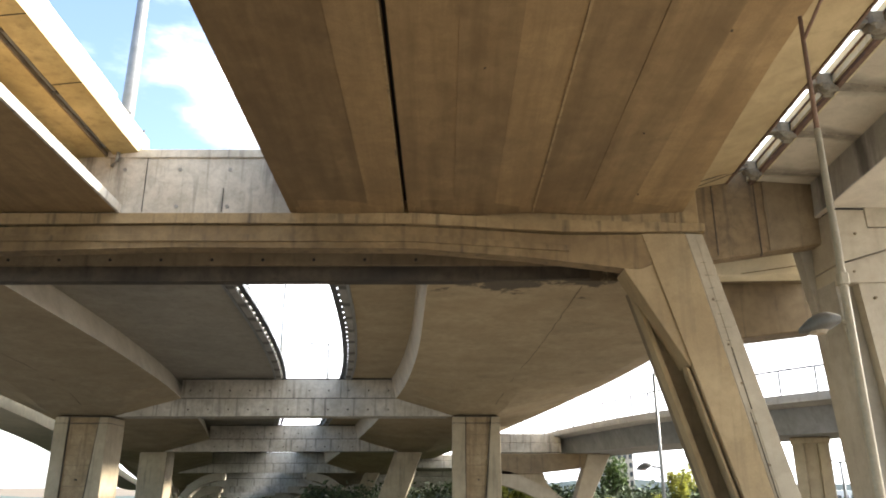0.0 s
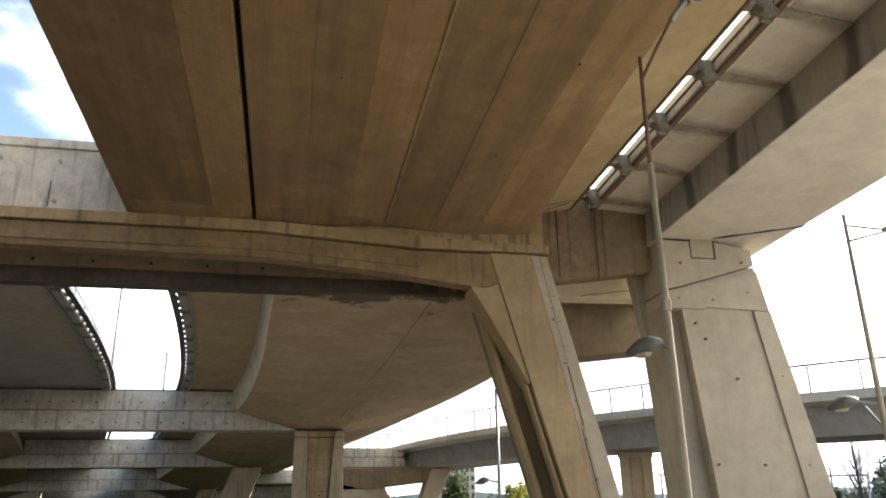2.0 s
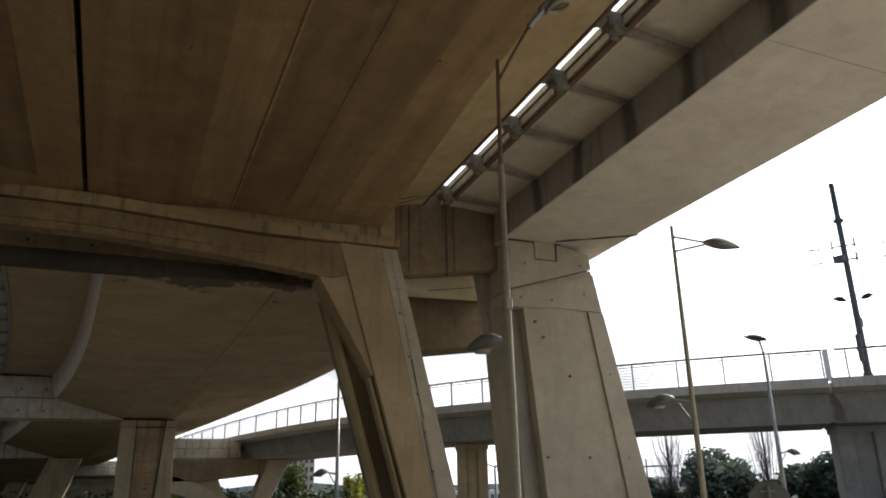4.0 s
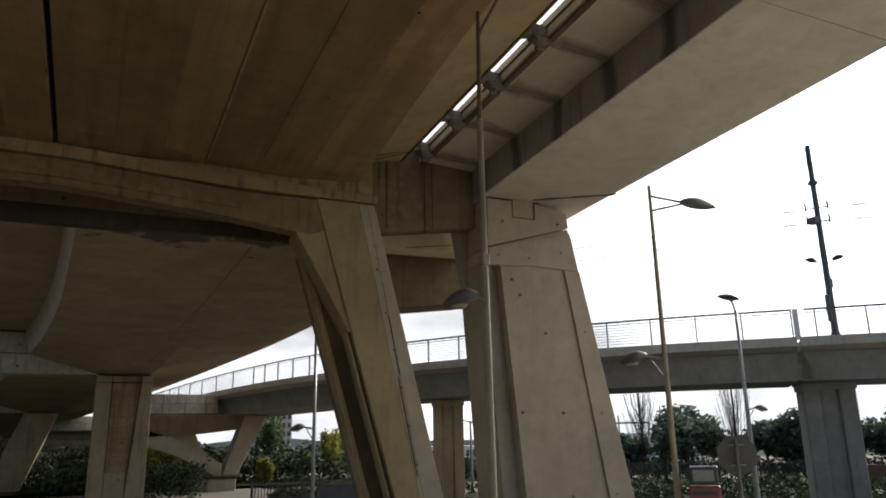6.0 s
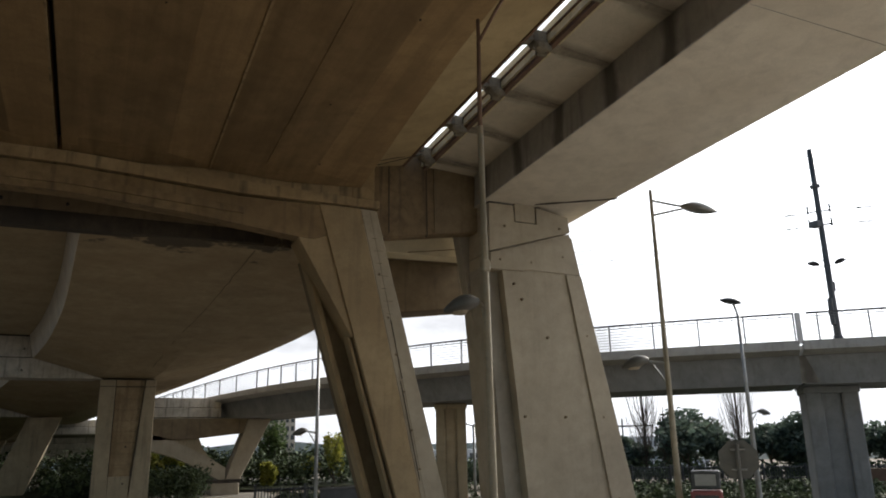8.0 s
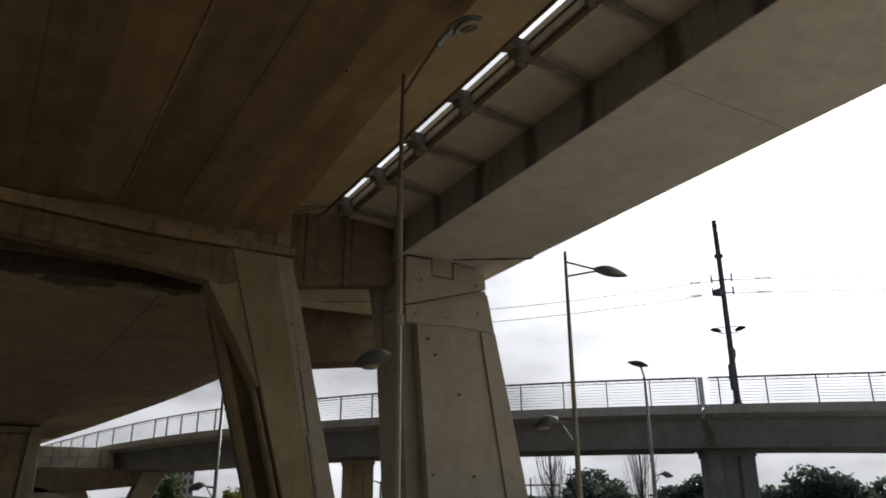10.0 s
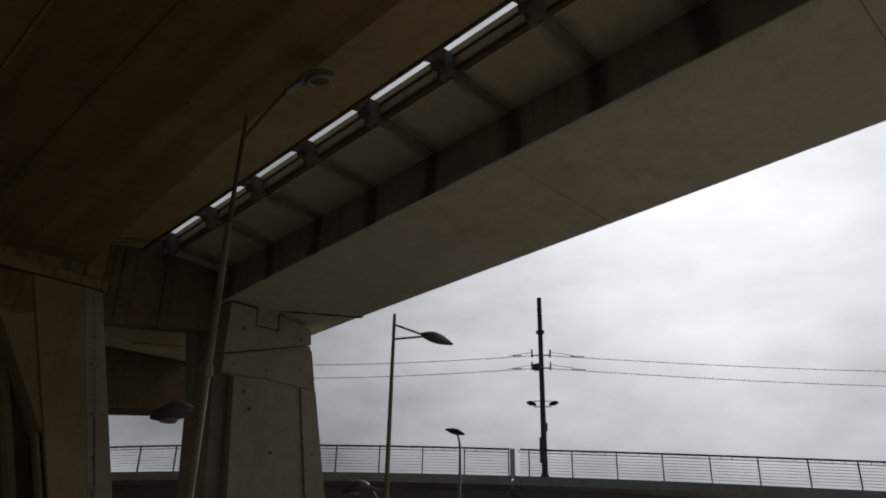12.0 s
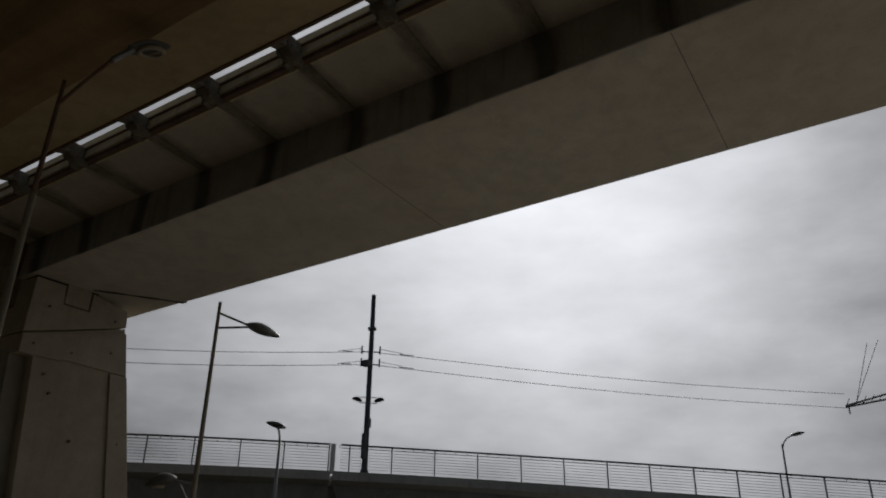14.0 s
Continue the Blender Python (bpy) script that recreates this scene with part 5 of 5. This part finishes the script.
for i, (x, y, top, w) in enumerate(((2.4, 58.5, 1.6, 2.4), (4.4, 59.6, 2.0, 2.2), (6.0, 60.2, 1.5, 2.0), (13.2, 61.0, 0.7, 1.5), (18.6, 61.5, 3.4, 2.0), (24.0, 60.5, 2.0, 2.2))):
    tree(x, y, top, w, LEAF_Y, "sunlit yellow-green bush behind the fence", 90 + i, trunk_frac=0.12, count=1800, leaf=0.13)


def bare_tree(x, y, top, w, seed):
    rng = random.Random(seed)
    z0 = ground_z(x, y) - 0.1
    h = top - z0
    t = thing("bare_tree", (x, y, z0), "leafless poplar with upright thin branches", "tree", "trees")
    part("trunk", tube([(x, y, z0), (x, y, z0 + h * 0.5), (x, y, top)], [0.12, 0.07, 0.012], 6), BARK, t)
    for i in range(130):
        b0 = z0 + h * rng.uniform(0.10, 0.62)
        a = rng.uniform(0, 2 * math.pi)
        r = w * rng.uniform(0.12, 0.5)
        e = min(top - rng.uniform(0, 0.9), b0 + h * rng.uniform(0.3, 0.55))
        q = (e - b0)
        part("branch", tube([(x, y, b0), (x + math.cos(a) * r * 0.6, y + math.sin(a) * r * 0.6, b0 + q * 0.35), (x + math.cos(a) * r, y + math.sin(a) * r, e)], [0.02, 0.013, 0.006], 4), BARK, t)


bare_tree(35.4, 42.6, 6.5, 3.4, 5)
bare_tree(36.6, 41.9, 4.2, 2.0, 6)
bare_tree(39.9, 38.4, 6.6, 2.6, 7)

rng = random.Random(9)
bm = bmesh.new()
for i in range(900):
    u = rng.random()
    x, y = 22 + 27 * u + rng.gauss(0, 1.6), 41 - 25 * u ** 1.1 + rng.gauss(0, 1.6)
    z = ground_z(x, y)
    leaf_crown(bm, (x, y, z + 0.4), (0.6, 0.6, 0.6), 14, 0.12, rng, 2)
for i in range(520):
    u = rng.random()
    x, y = 30 + 26 * u + rng.gauss(0, 1.0), 46 - 26 * u ** 1.1 + rng.gauss(0, 1.0)
    leaf_crown(bm, (x, y, ground_z(x, y) + 0.9), (0.9, 0.9, 1.0), 16, 0.16, rng, 2)
for i in range(700):
    u = rng.random()
    x, y = 22 + 14 * u + rng.gauss(0, 1.5), 34 - 14 * u + rng.gauss(0, 1.5)
    leaf_crown(bm, (x, y, ground_z(x, y) + 0.35), (0.5, 0.5, 0.3), 10, 0.11, rng, 2)
single("hedge", bm, HEDGE_G, "low scrub and flowering shrubs along the fence", "shrubs", kind="stuff")
bm = bmesh.new()
for i in range(1900):
    u = rng.random()
    x, y = -26 + 60 * u + rng.gauss(0, 1.0), 68.5 - 9 * u * u + rng.gauss(0, 1.6)
    z = ground_z(x, y)
    leaf_crown(bm, (x, y, z + (1.5 if -12 < x < 22 else 0.9)), (0.9, 0.9, 1.9 if -12 < x < 22 else 1.2), 18, 0.18, rng, 3)
for i in range(260):
    x, y = rng.uniform(-2, 7), rng.uniform(57.2, 60.5)
    leaf_crown(bm, (x, y, ground_z(x, y) + 0.8), (0.8, 0.6, 1.3), 16, 0.17, rng, 3)
for i in range(240):
    x, y = (rng.uniform(3.9, 6.6), rng.uniform(46.0, 49.0)) if i % 2 else (rng.uniform(8.6, 10.6), rng.uniform(35.4, 37.6))
    leaf_crown(bm, (x, y, GZ + (1.1 if i % 2 else 0.55)), (0.6, 0.6, 1.25 if i % 2 else 0.6), 24, 0.11, rng, 3)
# The shade over these shrubs is put into their dark leaf tone.
single("shrub_belt", bm, HEDGE_G, "shaded dark shrubs behind the ramp columns", "shrubs", kind="stuff")

# ---------------------------------------------------------------- distance
bm = bmesh.new()
rng = random.Random(3)
rowa, rowb = [], []
for i in range(90):
    a = radians(-40 + i * 1.5)
    r = 620
    hgt = (-9 if math.degrees(a) < -8 else 0) + 1.5 + 9 * max(0.0, noise.noise((i * 0.13, 3.1, 0))) + rng.uniform(0, 1.2) - (5 if 36 < math.degrees(a) < 75 else 0)
    rowa.append(bm.verts.new((r * math.sin(a), r * math.cos(a), -16)))
    rowb.append(bm.verts.new((r * 1.06 * math.sin(a), r * 1.06 * math.cos(a), hgt)))
for i in range(89):
    bm.faces.new((rowa[i], rowa[i + 1], rowb[i + 1], rowb[i]))
single("backdrop", bm, HILL, "hazy wooded hills far behind", "hill", kind="structure")


def building(x, y, w, dpt, z0, h, floors, bays, mat, label):
    b = thing("apartment_building", (x, y, z0), label, "building", "far buildings")
    part("wall", box(x - w / 2, x + w / 2, y - dpt / 2, y + dpt / 2, z0, z0 + h), mat, b)
    part("roof_parapet", box(x - w / 2 - 0.2, x + w / 2 + 0.2, y - dpt / 2 - 0.2, y + dpt / 2 + 0.2, z0 + h + 0.004, z0 + h + 0.8), mat, b)
    me = mesh_of("window", box(-w / bays * 0.28, w / bays * 0.28, -0.1, 0.1, -h / floors * 0.28, h / floors * 0.28), WINDOW)
    for f in range(floors):
        for k in range(bays):
            place("window", me, b, (x - w / 2 + (k + 0.5) * w / bays, y - dpt / 2 - 0.05, z0 + (f + 0.55) * h / floors))
    me2 = mesh_of("window", box(-0.1, 0.1, -1.0, 1.0, -h / floors * 0.28, h / floors * 0.28), WINDOW)
    for f in range(floors):
        for k in range(3):
            place("window", me2, b, (x - w / 2 - 0.05, y - dpt / 2 + (k + 0.5) * dpt / 3, z0 + (f + 0.55) * h / floors))


building(64, 285, 10, 12, -15, 34, 11, 5, BEIGE, "beige apartment tower behind the trees")
building(142, 178, 12, 10, -12, 14.0, 5, 6, WHITEP, "white apartment block near the horizon")
building(154, 170, 10, 10, -12, 11.0, 4, 5, WHITEP, "white apartment block beside another")
building(118, 250, 22, 14, -14, 13.0, 4, 10, WHITEP, "long white building on the far shore")
crane = thing("tower_crane", (168, 214, -13), "thin tower crane far away", "crane")
part("tower", tube([(168, 214, -13), (168, 214, 9)], 0.35, 4), DARKSTEEL, crane)
part("jib", tube([(158, 222, 6.5), (176, 207.5, 6.5)], 0.3, 4), DARKSTEEL, crane)
